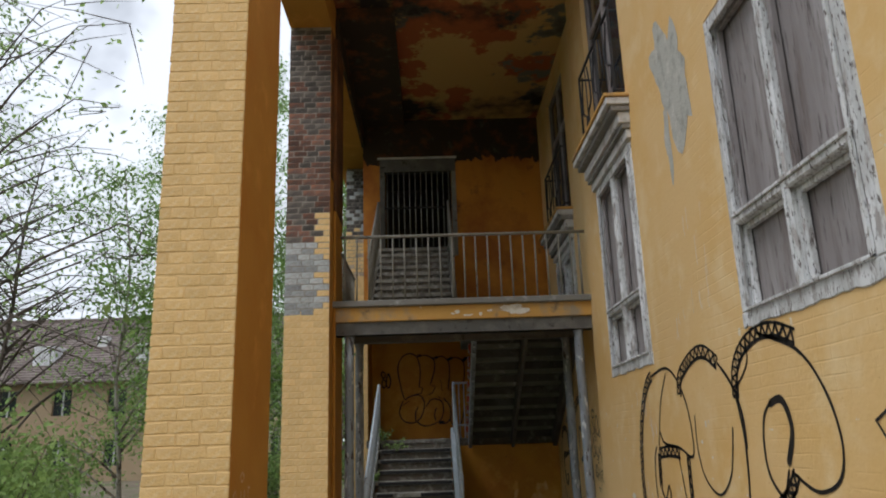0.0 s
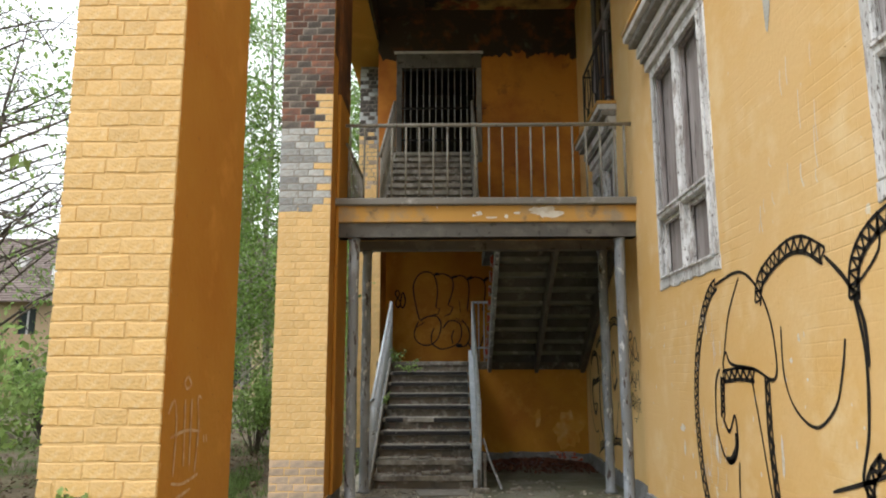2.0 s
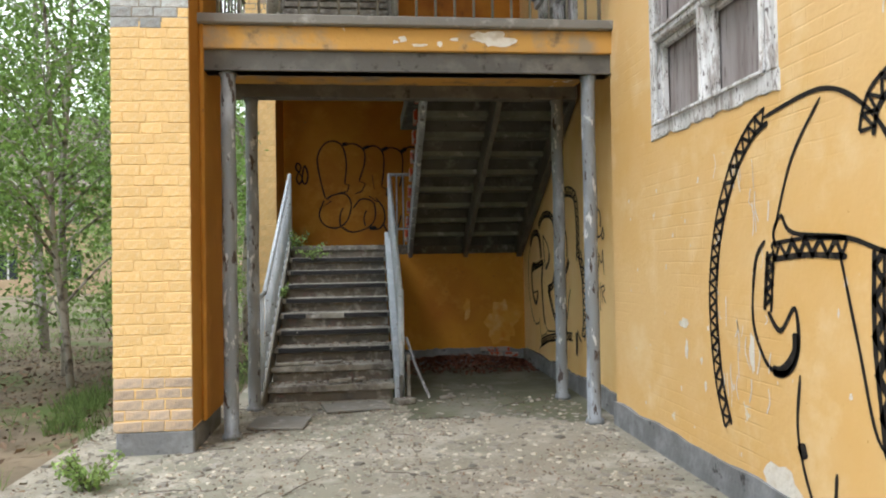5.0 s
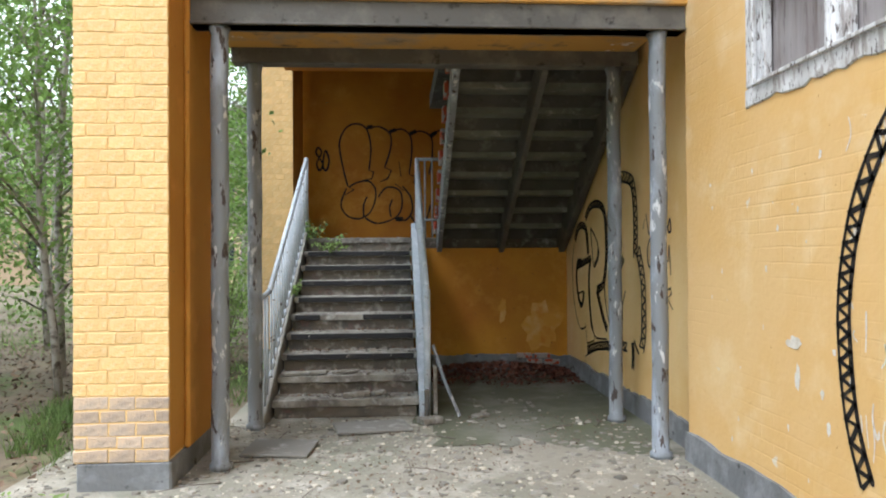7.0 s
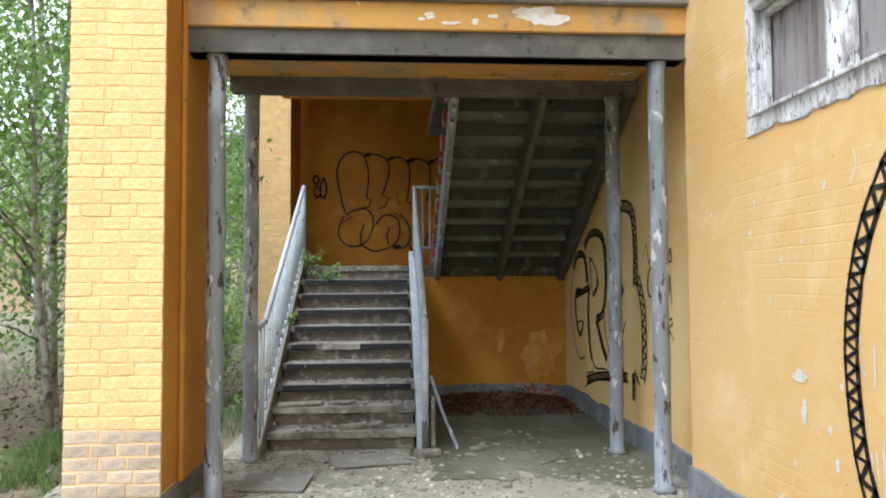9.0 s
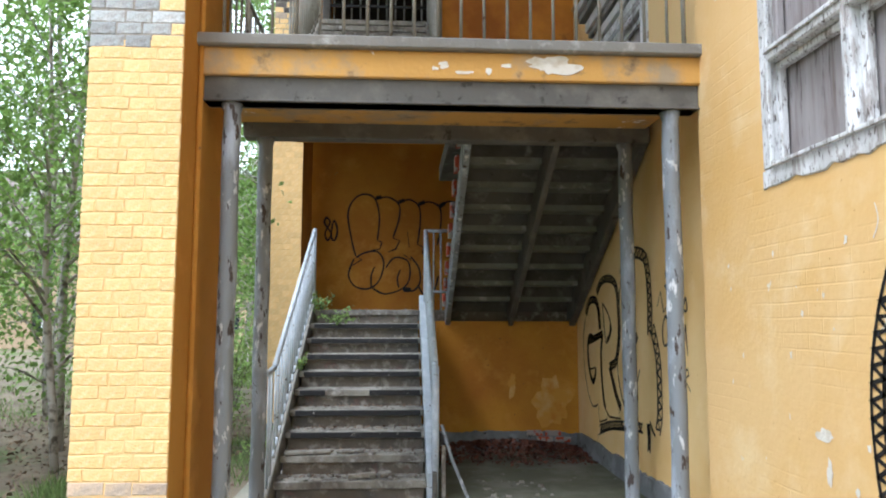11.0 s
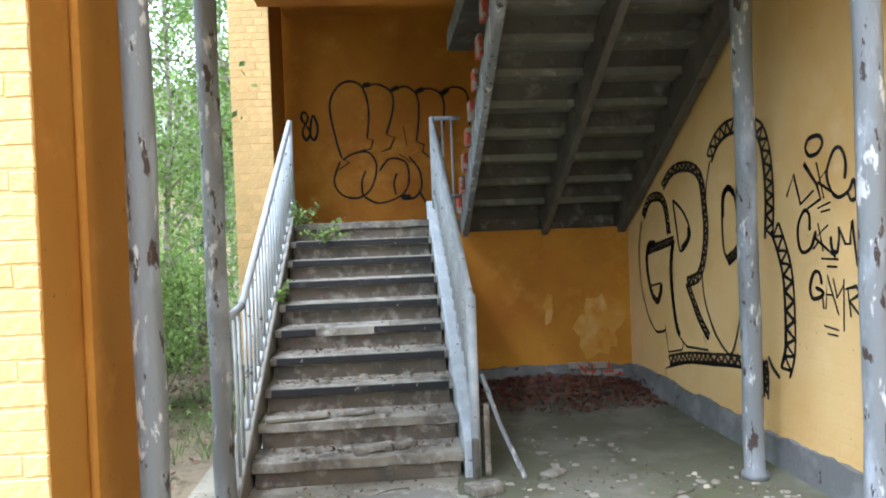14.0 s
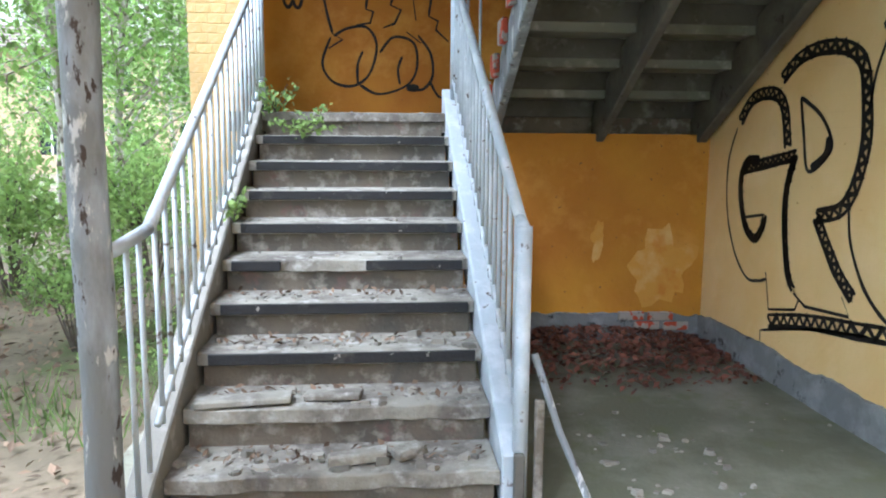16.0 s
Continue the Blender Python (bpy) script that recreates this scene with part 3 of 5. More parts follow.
for x0, x1, lab in ((-0.36, -0.262, "string_wall"), (1.017, 1.115, "string_wall")):
    bm = bmesh.new()
    slanted(bm, x0, x1, (10.68, 0.06) if x0 < 0 else (10.99, 0.23), (13.90, 1.83), 0.32 if x0 < 0 else 0.27)
    part(lab, bm, M_RAIL if x0 > 0 else M_CONC, lower, "flaking grey-painted sloping string", 0.008)
for x0, x1 in ((-0.26, -0.18), (1.06, 1.14)):
    bm = bmesh.new()
    slanted(bm, x0, x1, (10.95, Z1 + 0.15), (13.38, Z2 + 0.10), 0.30)
    part("string_wall", bm, M_UPRAIL, upper, "", 0.006)
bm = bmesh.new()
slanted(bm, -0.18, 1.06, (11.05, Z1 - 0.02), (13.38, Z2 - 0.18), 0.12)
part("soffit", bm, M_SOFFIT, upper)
bm = bmesh.new()
box(bm, -0.5, XS, 13.62, YL, 1.50, 1.636)
box(bm, -0.5, 1.16, 13.60, 13.62, 1.50, 1.636)
whole("slab_landing", bm, M_STEP, "concrete half landing", "slab", "structure")

# flight that returns over the lower space, seen from below
ret = thing("stair_return", 2.1, 12.2, 1.6, "grey concrete return stairs seen from underneath", "stairs", "", "structure")
RY0, RY1, RZ0, RZ1, RX0, RX1 = 13.62, 10.74, 1.636, Z1, 1.34, 2.92
n_r = 10
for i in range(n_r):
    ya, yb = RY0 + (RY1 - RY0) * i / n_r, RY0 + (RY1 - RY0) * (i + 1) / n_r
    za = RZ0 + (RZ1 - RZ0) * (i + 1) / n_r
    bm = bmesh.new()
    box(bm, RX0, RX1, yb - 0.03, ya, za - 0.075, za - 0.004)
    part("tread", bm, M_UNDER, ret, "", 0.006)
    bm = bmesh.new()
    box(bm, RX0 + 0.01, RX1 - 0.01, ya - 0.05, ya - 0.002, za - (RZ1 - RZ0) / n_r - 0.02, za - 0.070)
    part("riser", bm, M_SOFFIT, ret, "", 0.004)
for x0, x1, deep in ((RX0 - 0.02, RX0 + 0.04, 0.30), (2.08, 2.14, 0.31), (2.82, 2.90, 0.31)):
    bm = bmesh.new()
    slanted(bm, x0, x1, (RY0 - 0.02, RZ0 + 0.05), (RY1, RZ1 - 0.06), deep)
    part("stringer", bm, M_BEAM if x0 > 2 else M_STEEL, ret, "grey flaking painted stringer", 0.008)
for i in range(n_r):
    ya = RY0 + (RY1 - RY0) * (i + 0.5) / n_r
    za = RZ0 + (RZ1 - RZ0) * (i + 0.5) / n_r
    boxpart("brick_end", (RX0 - 0.06, RX0 - 0.02, ya - 0.10, ya + 0.06, za - 0.05, za + 0.10), M_CHIPS, ret, "red brick and white lime ends", 0.006)

# steel posts
for x, y, top, r in ((-0.345, YP + 0.10, 2.93, 0.058), (2.63, YP + 0.10, 2.93, 0.058), (-0.33, 10.66, 2.98, 0.058), (2.665, 10.66, 2.98, 0.058)):
    bm = bmesh.new()
    zs = [0.0, 0.04, 0.05] + [0.3 * k for k in range(1, 10)] + [top - 0.06, top]
    pipe(bm, [(x + 0.003 * math.sin(k * 1.7), y, z) for k, z in enumerate(zs)], [r + 0.018, r + 0.018] + [r + 0.002 * math.sin(k * 2.3) for k in range(len(zs) - 3)] + [r + 0.015], 18)
    ob = part("steel_post", bm, M_STEEL, None, "", 0, True)
    tagged(ob, "round steel post with flaking grey-blue paint", "post", "steel posts under the gallery")


# ---- railings ----
def sloped_rail(name, x, foot, head, height, bars, group, material, label, tail=None, r=0.024):
    """A stair railing; foot and head are (y, z) on the string."""
    ob = thing(name, x, foot[0], foot[1], label, "railing", group)
    f, h = Vector((x, *foot)), Vector((x, *head))
    up = Vector((0, 0, height))
    tubepart("handrail", f + up, h + up, r, material, ob, "", 12)
    tubepart("bottom_rail", f + Vector((0, 0, 0.06)), h + Vector((0, 0, 0.06)), r * 0.6, material, ob)
    for i in range(bars):
        p = f.lerp(h, (i + 0.5) / bars)
        tubepart("baluster", p, p + up, 0.0105, material, ob, "", 8)
    tubepart("newel", h - Vector((0, 0, 0.1)), h + up + Vector((0, 0, 0.01)), r, material, ob, "", 12)
    if tail:
        g = f + Vector((0, tail, 0))
        tubepart("handrail", g + up + Vector((0, 0, -0.03)), f + up, r * 0.95, material, ob, "", 12)
        if x > 0:
            tubepart("newel", (g.x, g.y, 0.0), g + up + Vector((0, 0, -0.02)), r * 1.25, material, ob, "", 12)
        else:
            for k in (0.35, 0.7):
                q = g.lerp(f, k)
                tubepart("baluster", (q.x, q.y, 0.08 + 0.56 * (q.y - 10.68)), q + up, 0.0105, material, ob, "", 8)
    return ob


sloped_rail("stair_railing", -0.28, (11.05, 0.30), (13.75, 1.82), 0.80, 19, "lower stair railings", M_RAIL, "pale grey flaking steel railing on the stair string", -0.37)
sloped_rail("stair_railing", 1.09, (11.10, 0.33), (13.75, 1.82), 0.80, 19, "lower stair railings", M_RAIL, "pale grey flaking steel railing on the stair string", -0.09)
sloped_rail("stair_railing", -0.22, (11.0, Z1 + 0.12), (13.30, Z2 + 0.08), 0.86, 15, "upper stair railings", M_UPRAIL, "drab grey steel railing up to the barred door")
sloped_rail("stair_railing", 1.10, (11.0, Z1 + 0.12), (13.30, Z2 + 0.08), 0.86, 15, "upper stair railings", M_UPRAIL, "drab grey steel railing up to the barred door")
# rail across the landing between the flights
lr = thing("landing_railing", 1.22, 13.75, 1.7, "short grey railing between the stair flights", "railing")
tubepart("handrail", (1.09, 13.75, 2.62), (1.36, 13.75, 2.62), 0.02, M_RAIL, lr)
tubepart("bottom_rail", (1.09, 13.75, 1.86), (1.36, 13.75, 1.86), 0.015, M_RAIL, lr)
for x in (1.19, 1.28):
    tubepart("baluster", (x, 13.75, 1.636), (x, 13.75, 2.62), 0.01, M_RAIL, lr)
# leaning prop by the newel
bm = bmesh.new()
pipe(bm, [(1.14, 11.02, 0.62), (1.23, 10.95, 0.33), (1.36, 10.88, 0.02)], [0.015, 0.014, 0.015], 8)
whole("bent_bar", bm, M_STEEL, "bent rusty bar leaning on the stair railing", "bar")
bm = bmesh.new()
box(bm, 1.14, 1.175, 10.97, 11.0, 0.0, 0.45)
whole("timber_stake", bm, M_STEP, "weathered timber stake standing by the newel", "stake", "", 0.006)

gr = thing("gallery_railing", 1.2, YP, Z1, "drab steel railing along the gallery edge", "railing")
tubepart("handrail", (-0.46, YP + 0.03, 4.24), (2.80, YP + 0.03, 4.24), 0.022, M_UPRAIL, gr, "", 12)
for i in range(21):
    x = -0.40 + i * 0.158
    if x < 2.74:
        tubepart("baluster", (x, YP + 0.03, Z1 - 0.02), (x + 0.004 * math.sin(i * 2.1), YP + 0.03, 4.23), 0.011, M_UPRAIL, gr, "", 8)
tubepart("end_post", (2.72, YP + 0.03, Z1 - 0.02), (2.72, YP + 0.03, 4.24), 0.016, M_UPRAIL, gr)
tubepart("side_rail", (-0.44, YP + 0.03, 4.02), (-0.44, 11.0, 4.02), 0.018, M_UPRAIL, gr)
for i in range(9):
    tubepart("baluster", (-0.44, YP + 0.2 + i * 0.17, Z1 - 0.02), (-0.44, YP + 0.2 + i * 0.17, 4.02), 0.011, M_UPRAIL, gr, "", 8)

# barred door
bd = thing("barred_door", 0.54, YB, Z2, "dark doorway closed with grey steel bars", "door")
boxpart("frame_jamb", (-0.20, -0.10, YB - 0.03, YB + 0.12, Z2 - 0.1, 6.90), M_BEAM, bd, "sooty timber jamb", 0.008)
boxpart("frame_jamb", (1.18, 1.27, YB - 0.03, YB + 0.12, Z2 - 0.1, 6.90), M_UPRAIL, bd, "scuffed timber jamb", 0.008)
boxpart("frame_head", (-0.20, 1.27, YB - 0.04, YB + 0.12, 6.66, 6.92), M_BEAM, bd, "sooty timber head", 0.008)
boxpart("head_moulding", (-0.24, 1.30, YB - 0.06, YB - 0.006, 6.92, 6.96), M_HOOD, bd, "pale flaking moulding", 0.006)
for i in range(12):
    x = -0.06 + i * 0.108
    tubepart("bar", (x, YB + 0.02, Z2 + 0.02), (x, YB + 0.02, 6.66), 0.011, M_BARS, bd, "", 8)
for z in (5.35, 5.92):
    boxpart("cross_bar", (-0.10, 1.35 if z > 5.5 else 1.18, YB + 0.0, YB + 0.012, z, z + 0.035), M_IRON, bd, "dark flat cross bar")


# ---- windows ----
def stone_hood(y0, y1, x, z, name="window_hood"):
    ob = thing(name, x, (y0 + y1) / 2, z, "stepped white moulding hood over the window", "moulding", "window hoods", "structure")
    for i, (h0, h1, d) in enumerate(((0.0, 0.10, 0.05), (0.10, 0.16, 0.09), (0.16, 0.28, 0.12), (0.28, 0.35, 0.19), (0.35, 0.43, 0.24))):
        boxpart("moulding", (x - d, x + 0.06, y0 - 0.02 - d * 0.35, y1 + 0.02 + d * 0.35, z + h0, z + h1), M_HOOD if i in (0, 2, 4) else M_CONC, ob, "", 0.008)
    boxpart("coping", (x - 0.26, x + 0.06, y0 - 0.12, y1 + 0.12, z + 0.43, z + 0.47), M_FASCIA, ob, "orange painted top", 0.006)
    return ob


def boarded_window(y0, y1, z0, z1, x, name="window_1"):
    ob = thing(name, x, (y0 + y1) / 2, z0, "white flaking timber window boarded from behind", "window", "boarded windows", "structure")
    f, mid, tr = 0.105, (y0 + y1) / 2, z0 + 0.70
    for a, b in ((y0, y0 + f), (y1 - f, y1)):
        boxpart("jamb", (x - 0.012, x + 0.10, a, b, z0 + f * 0.8, z1 - f), M_PALE, ob, "", 0.010)
    boxpart("head", (x - 0.012, x + 0.10, y0, y1, z1 - f, z1), M_PALE, ob, "", 0.010)
    sill = bmesh.new()
    box(sill, x - 0.010, x + 0.10, y0 - 0.012, y1 + 0.012, z0 - 0.02, z0 + f * 0.8)
    bmesh.ops.subdivide_edges(sill, edges=[e for e in sill.edges if abs(e.verts[0].co.y - e.verts[1].co.y) > 0.5], cuts=24)
    for v in sill.verts:
        if v.co.z < z0:
            v.co.z += 0.030 * noise.noise((v.co.y * 9, 0, z0))
    part("sill", sill, M_PALE, ob, "", 0.006)
    boxpart("mullion", (x - 0.022, x + 0.09, mid - 0.040, mid + 0.040, z0 + f * 0.8, z1 - f), M_PALE, ob, "", 0.012)
    boxpart("transom", (x - 0.030, x + 0.09, y0 + f, y1 - f, tr - 0.034, tr + 0.034), M_PALE, ob, "", 0.012)
    for a, b in ((y0 + f, y0 + f + 0.022), (y1 - f - 0.022, y1 - f), (mid - 0.012, mid + 0.012)):
        boxpart("bead", (x - 0.034, x - 0.006, a, b, z0 + f * 0.8, z1 - f), M_PALE, ob, "", 0.004)
    for c, d in ((z0 + f * 0.8, z0 + f * 0.8 + 0.022), (z1 - f - 0.022, z1 - f)):
        boxpart("bead", (x - 0.030, x - 0.004, y0 + f, y1 - f, c, d), M_PALE, ob, "", 0.004)
    boxpart("transom_bead", (x - 0.045, x - 0.028, y0 + f, y1 - f, tr + 0.015, tr + 0.040), M_PALE, ob, "", 0.004)
    for a, b in ((y0 + f, mid - 0.040), (mid + 0.040, y1 - f)):
        for c, d in ((z0 + f * 0.8, tr - 0.034), (tr + 0.034, z1 - f)):
            sash = bmesh.new()
            w = 0.042
            box(sash, x + 0.025, x + 0.07, a, a + w, c, d)
            box(sash, x + 0.025, x + 0.07, b - w, b, c, d)
            box(sash, x + 0.027, x + 0.07, a + w, b - w, c, c + w)
            box(sash, x + 0.027, x + 0.07, a + w, b - w, d - w, d)
            part("sash", sash, M_BOARD if c > tr else M_PALE, ob, "weathered bare timber sash", 0.006)
            n = 2
            for j in range(n):
                p, q = a + (b - a) * j / n, a + (b - a) * (j + 1) / n
                boxpart("board", (x + 0.075 + 0.006 * j, x + 0.10 + 0.006 * j, p + 0.002, q - 0.002, c, d), M_BOARD, ob, "grey weathered board", 0.003)
    return ob


def iron_grille(y0, y1, z0, z1, x):
    ob = thing("window_grille", x, (y0 + y1) / 2, z0, "black wrought-iron scroll grille in front of the tall window", "grille", "window grilles")
    for z in (z0, z1):
        boxpart("rail", (x - 0.012, x + 0.012, y0, y1, z - 0.015, z + 0.015), M_IRON, ob)
    for y in (y0, y1):
        boxpart("stile", (x - 0.012, x + 0.012, y - 0.012, y + 0.012, z0, z1), M_IRON, ob)
        boxpart("bracket", (x, XW + 0.2, y - 0.010, y + 0.010, z1 - 0.02, z1), M_IRON, ob)
        boxpart("bracket", (x, XW + 0.2, y - 0.010, y + 0.010, z0, z0 + 0.02), M_IRON, ob)
    n = 5
    for i in range(n):
        c, w, h = y0 + (y1 - y0) * (i + 0.5) / n, (y1 - y0) / n * 0.42, z1 - z0
        bm = bmesh.new()
        s = 1 if i % 2 else -1
        pts = [(x, c + s * w * (0.95 - 0.75 * t) * math.cos(t * 7.0 - 1.2), z0 + h * (0.10 + 0.80 * t) + 0.06 * math.sin(t * 9)) for t in [j / 22 for j in range(23)]]
        pipe(bm, pts, [0.011] * len(pts), 6)
        part("scroll", bm, M_IRON, ob)
        tubepart("upright", (x, c + w, z0), (x, c + w, z1), 0.008, M_IRON, ob, "", 6)
    return ob


for i, (a, b) in enumerate(WINDOWS):
    wx = XW if i < 2 else XS
    boarded_window(a, b, 2.24 if i < 2 else 3.6, 4.50, wx, "window_%d" % (i + 1))
    if i:
        stone_hood(a, b, wx, 4.50)
        iron_grille(a + 0.02, b - 0.02, 5.06, 6.02, wx - 0.10)
    tw = thing("window_%d" % (i + 4), wx, (a + b) / 2, 5.0, "tall dark timber window behind an iron grille", "window", "tall upper windows", "structure")
    for p, q in ((a, a + 0.09), (b - 0.09, b), ((a + b) / 2 - 0.05, (a + b) / 2 + 0.05)):
        boxpart("jamb", (wx + 0.06, wx + 0.14, p, q, 5.02, 7.45), M_BOARD, tw, "", 0.006)
    for z in (5.02, 6.55, 7.36):
        boxpart("cross_rail", (wx + 0.062, wx + 0.138, a + 0.09, b - 0.09, z, z + 0.09), M_BOARD, tw, "", 0.006)
    for p, q in ((a + 0.09, (a + b) / 2 - 0.05), ((a + b) / 2 + 0.05, b - 0.09)):
        boxpart("pane", (wx + 0.095, wx + 0.103, p, q, 5.11, 7.36), M_GLASS, tw, "dark dusty glass")


# ---- graffiti and bare patches ----
def on_front(u, v):
    return (XW - 0.004, u - 0.06, v)


def on_well(u, v):
    return (XS - 0.004, u, v)


def on_back(u, v):
    return (1.03 * u - 0.09, YL - 0.004, 1.07 * v - 0.275)


def on_pillar(u, v):
    return (-0.55 + 0.004, u, v)


bm = bmesh.new()
hatch(bm, [(7.64, 0.40), (7.75, 0.70), (7.79, 1.15), (7.70, 1.56), (7.52, 1.87), (7.32, 2.05), (7.16, 2.11)], 0.085, on_front, 0.032)
stroke(bm, [(7.2, 2.1), (6.72, 2.14), (6.44, 2.02), (6.25, 1.79), (6.19, 1.5), (6.26, 1.38), (6.54, 1.45), (6.95, 1.49), (7.05, 1.58), (7.12, 1.50), (7.10, 1.42)], 0.024, on_front)
stroke(bm, [(6.71, 2.1), (6.95, 1.85), (7.11, 1.51)], 0.02, on_front)
hatch(bm, [(6.41, 1.88), (6.33, 2.04), (6.01, 2.16), (5.74, 2.17), (5.49, 2.06)], 0.09, on_front, 0.03)
stroke(bm, [(5.49, 2.06), (5.28, 1.89), (5.16, 1.68), (5.15, 1.45)], 0.028, on_front)
stroke(bm, [(6.09, 1.71), (6.1, 1.43), (5.99, 1.22), (5.74, 1.12), (5.51, 1.24), (5.41, 1.42), (5.35, 1.6)], 0.02, on_front)
hatch(bm, [(7.14, 1.40), (6.85, 1.42), (6.55, 1.41)], 0.08, on_front, 0.03)
hatch(bm, [(7.15, 1.40), (7.17, 1.25), (7.19, 1.09)], 0.06, on_front, 0.03)
stroke(bm, [(7.19, 1.09), (7.08, 1.00), (6.95, 1.12), (6.93, 0.92), (7.02, 0.80), (7.16, 0.79), (7.26, 0.87), (7.34, 1.05), (7.30, 1.35), (7.2, 1.46)], 0.028, on_front)
stroke(bm, [(6.95, 1.0), (6.96, 0.90), (7.06, 0.80), (7.16, 0.79)], 0.06, on_front)
hatch(bm, [(6.35, 1.40), (6.36, 1.0), (6.31, 0.55)], 0.06, on_front, 0.045)
stroke(bm, [(6.6, 1.39), (6.49, 0.98), (6.39, 0.62), (6.26, 0.55)], 0.02, on_front)
stroke(bm, [(6.92, 0.80), (6.95, 0.50), (6.84, 0.21), (6.71, 0.13), (6.66, 0.40)], 0.024, on_front)
stroke(bm, [(6.93, 0.47), (6.90, 0.40)], 0.07, on_front)
stroke(bm, [(6.31, 0.60), (6.16, 0.39), (6.06, 0.19)], 0.03, on_front)
stroke(bm, [(6.16, 0.42), (5.91, 0.41), (5.44, 0.45)], 0.026, on_front)
hatch(bm, [(5.23, 1.79), (5.19, 1.97), (5.04, 2.10), (4.79, 2.17), (4.53, 2.16), (4.28, 2.08)], 0.085, on_front, 0.03)
stroke(bm, [(5.23, 1.81), (5.17, 1.51), (5.21, 1.14), (5.3, 0.89), (5.2, 0.79)], 0.026, on_front)
stroke(bm, [(5.23, 1.84), (4.98, 2.00), (4.96, 2.17)], 0.018, on_front)
stroke(bm, [(4.79, 2.18), (4.29, 2.01), (4.05, 1.77), (3.96, 1.5), (4.04, 1.3), (4.28, 1.23), (4.52, 1.31)], 0.024, on_front)
stroke(bm, [(4.59, 1.36), (4.48, 1.57), (4.56, 1.74), (4.74, 1.72)], 0.055, on_front)
stroke(bm, [(4.70, 1.74), (4.82, 1.66), (4.88, 1.5), (4.86, 1.30), (4.70, 1.18), (4.59, 1.34)], 0.026, on_front)
hatch(bm, [(4.50, 1.32), (4.62, 1.20), (4.76, 1.12)], 0.07, on_front, 0.03)
stroke(bm, [(4.52, 1.23), (4.76, 1.09), (5.1, 0.94), (5.62, 0.79)], 0.026, on_front)
hatch(bm, [(5.10, 1.02), (5.24, 0.88), (5.22, 0.62)], 0.06, on_front, 0.035)
stroke(bm, [(3.48, 1.66), (3.63, 1.59), (3.54, 1.47)], 0.03, on_front, False)
part("graffiti_front", bm, M_INK, wall_east, "large black outlined graffiti letters on ochre wall")

bm = bmesh.new()
stroke(bm, [(12.59, 0.61), (12.69, 0.58), (12.84, 0.58), (13.02, 0.73), (13.15, 0.99), (13.17, 1.31), (13.07, 1.54)], 0.02, on_well)
hatch(bm, [(13.04, 1.58), (12.90, 1.71), (12.72, 1.74), (12.58, 1.71), (12.50, 1.61), (12.45, 1.41)], 0.06, on_well, 0.025)
hatch(bm, [(12.96, 1.27), (12.66, 1.32), (12.35, 1.37)], 0.05, on_well, 0.025)
hatch(bm, [(12.76, 1.33), (12.91, 1.32), (12.98, 1.21), (12.96, 1.05), (12.88, 0.90), (12.76, 0.84), (12.68, 0.92), (12.66, 1.00)], 0.035, on_well, 0.03)
stroke(bm, [(12.66, 1.00), (12.91, 0.96)], 0.02, on_well)
hatch(bm, [(12.36, 1.37), (12.43, 1.17), (12.42, 0.93), (12.36, 0.69), (12.29, 0.60)], 0.035, on_well, 0.03)
stroke(bm, [(12.60, 0.65), (12.54, 0.43), (12.26, 0.49), (12.23, 0.55), (12.29, 0.60)], 0.018, on_well, False)
stroke(bm, [(12.29, 0.58), (12.16, 0.53), (11.78, 0.56), (11.85, 0.65)], 0.018, on_well, False)
hatch(bm, [(12.56, 1.81), (12.39, 1.91), (12.19, 1.94), (11.96, 1.91), (11.82, 1.81), (11.77, 1.59), (11.76, 1.42), (11.82, 1.21), (11.92, 1.09), (12.12, 1.04)], 0.06, on_well, 0.035)
stroke(bm, [(12.35, 1.69), (12.16, 1.59), (12.05, 1.47), (12.05, 1.38), (12.23, 1.28), (12.30, 1.49), (12.35, 1.69)], 0.026, on_well)
stroke(bm, [(12.06, 1.47), (12.08, 1.37), (12.21, 1.30)], 0.055, on_well)
hatch(bm, [(12.12, 1.04), (12.02, 0.91), (11.89, 0.76), (11.76, 0.66)], 0.055, on_well, 0.025)
stroke(bm, [(11.85, 1.10), (11.81, 0.92), (11.68, 0.72), (11.51, 0.60), (11.41, 0.60), (11.31, 0.78), (11.25, 0.95), (11.17, 1.07)], 0.024, on_well)
hatch(bm, [(11.67, 1.95), (11.56, 2.06), (11.40, 2.12), (11.20, 2.12), (11.00, 2.07), (10.92, 1.98), (10.88, 1.82), (10.87, 1.60), (10.89, 1.37)], 0.09, on_well, 0.035)
stroke(bm, [(11.66, 1.93), (11.73, 1.76), (11.76, 1.56)], 0.02, on_well)
stroke(bm, [(11.29, 1.41), (11.28, 1.52), (11.31, 1.66), (11.40, 1.73), (11.48, 1.65), (11.50, 1.46), (11.48, 1.29), (11.39, 1.20)], 0.03, on_well)
stroke(bm, [(11.31, 1.67), (11.39, 1.72), (11.47, 1.67), (11.49, 1.52)], 0.05, on_well)
hatch(bm, [(11.44, 1.23), (11.32, 1.28), (11.22, 1.38)], 0.05, on_well, 0.022)
hatch(bm, [(10.82, 1.45), (10.74, 1.30), (10.69, 1.14), (10.68, 0.92), (10.69, 0.72), (10.75, 0.58)], 0.1, on_well, 0.04)
stroke(bm, [(10.81, 0.54), (10.89, 0.59), (10.94, 0.65)], 0.03, on_well)
hatch(bm, [(12.54, 0.36), (12.13, 0.45), (11.69, 0.51), (11.38, 0.55), (11.13, 0.56)], 0.07, on_well, 0.035)
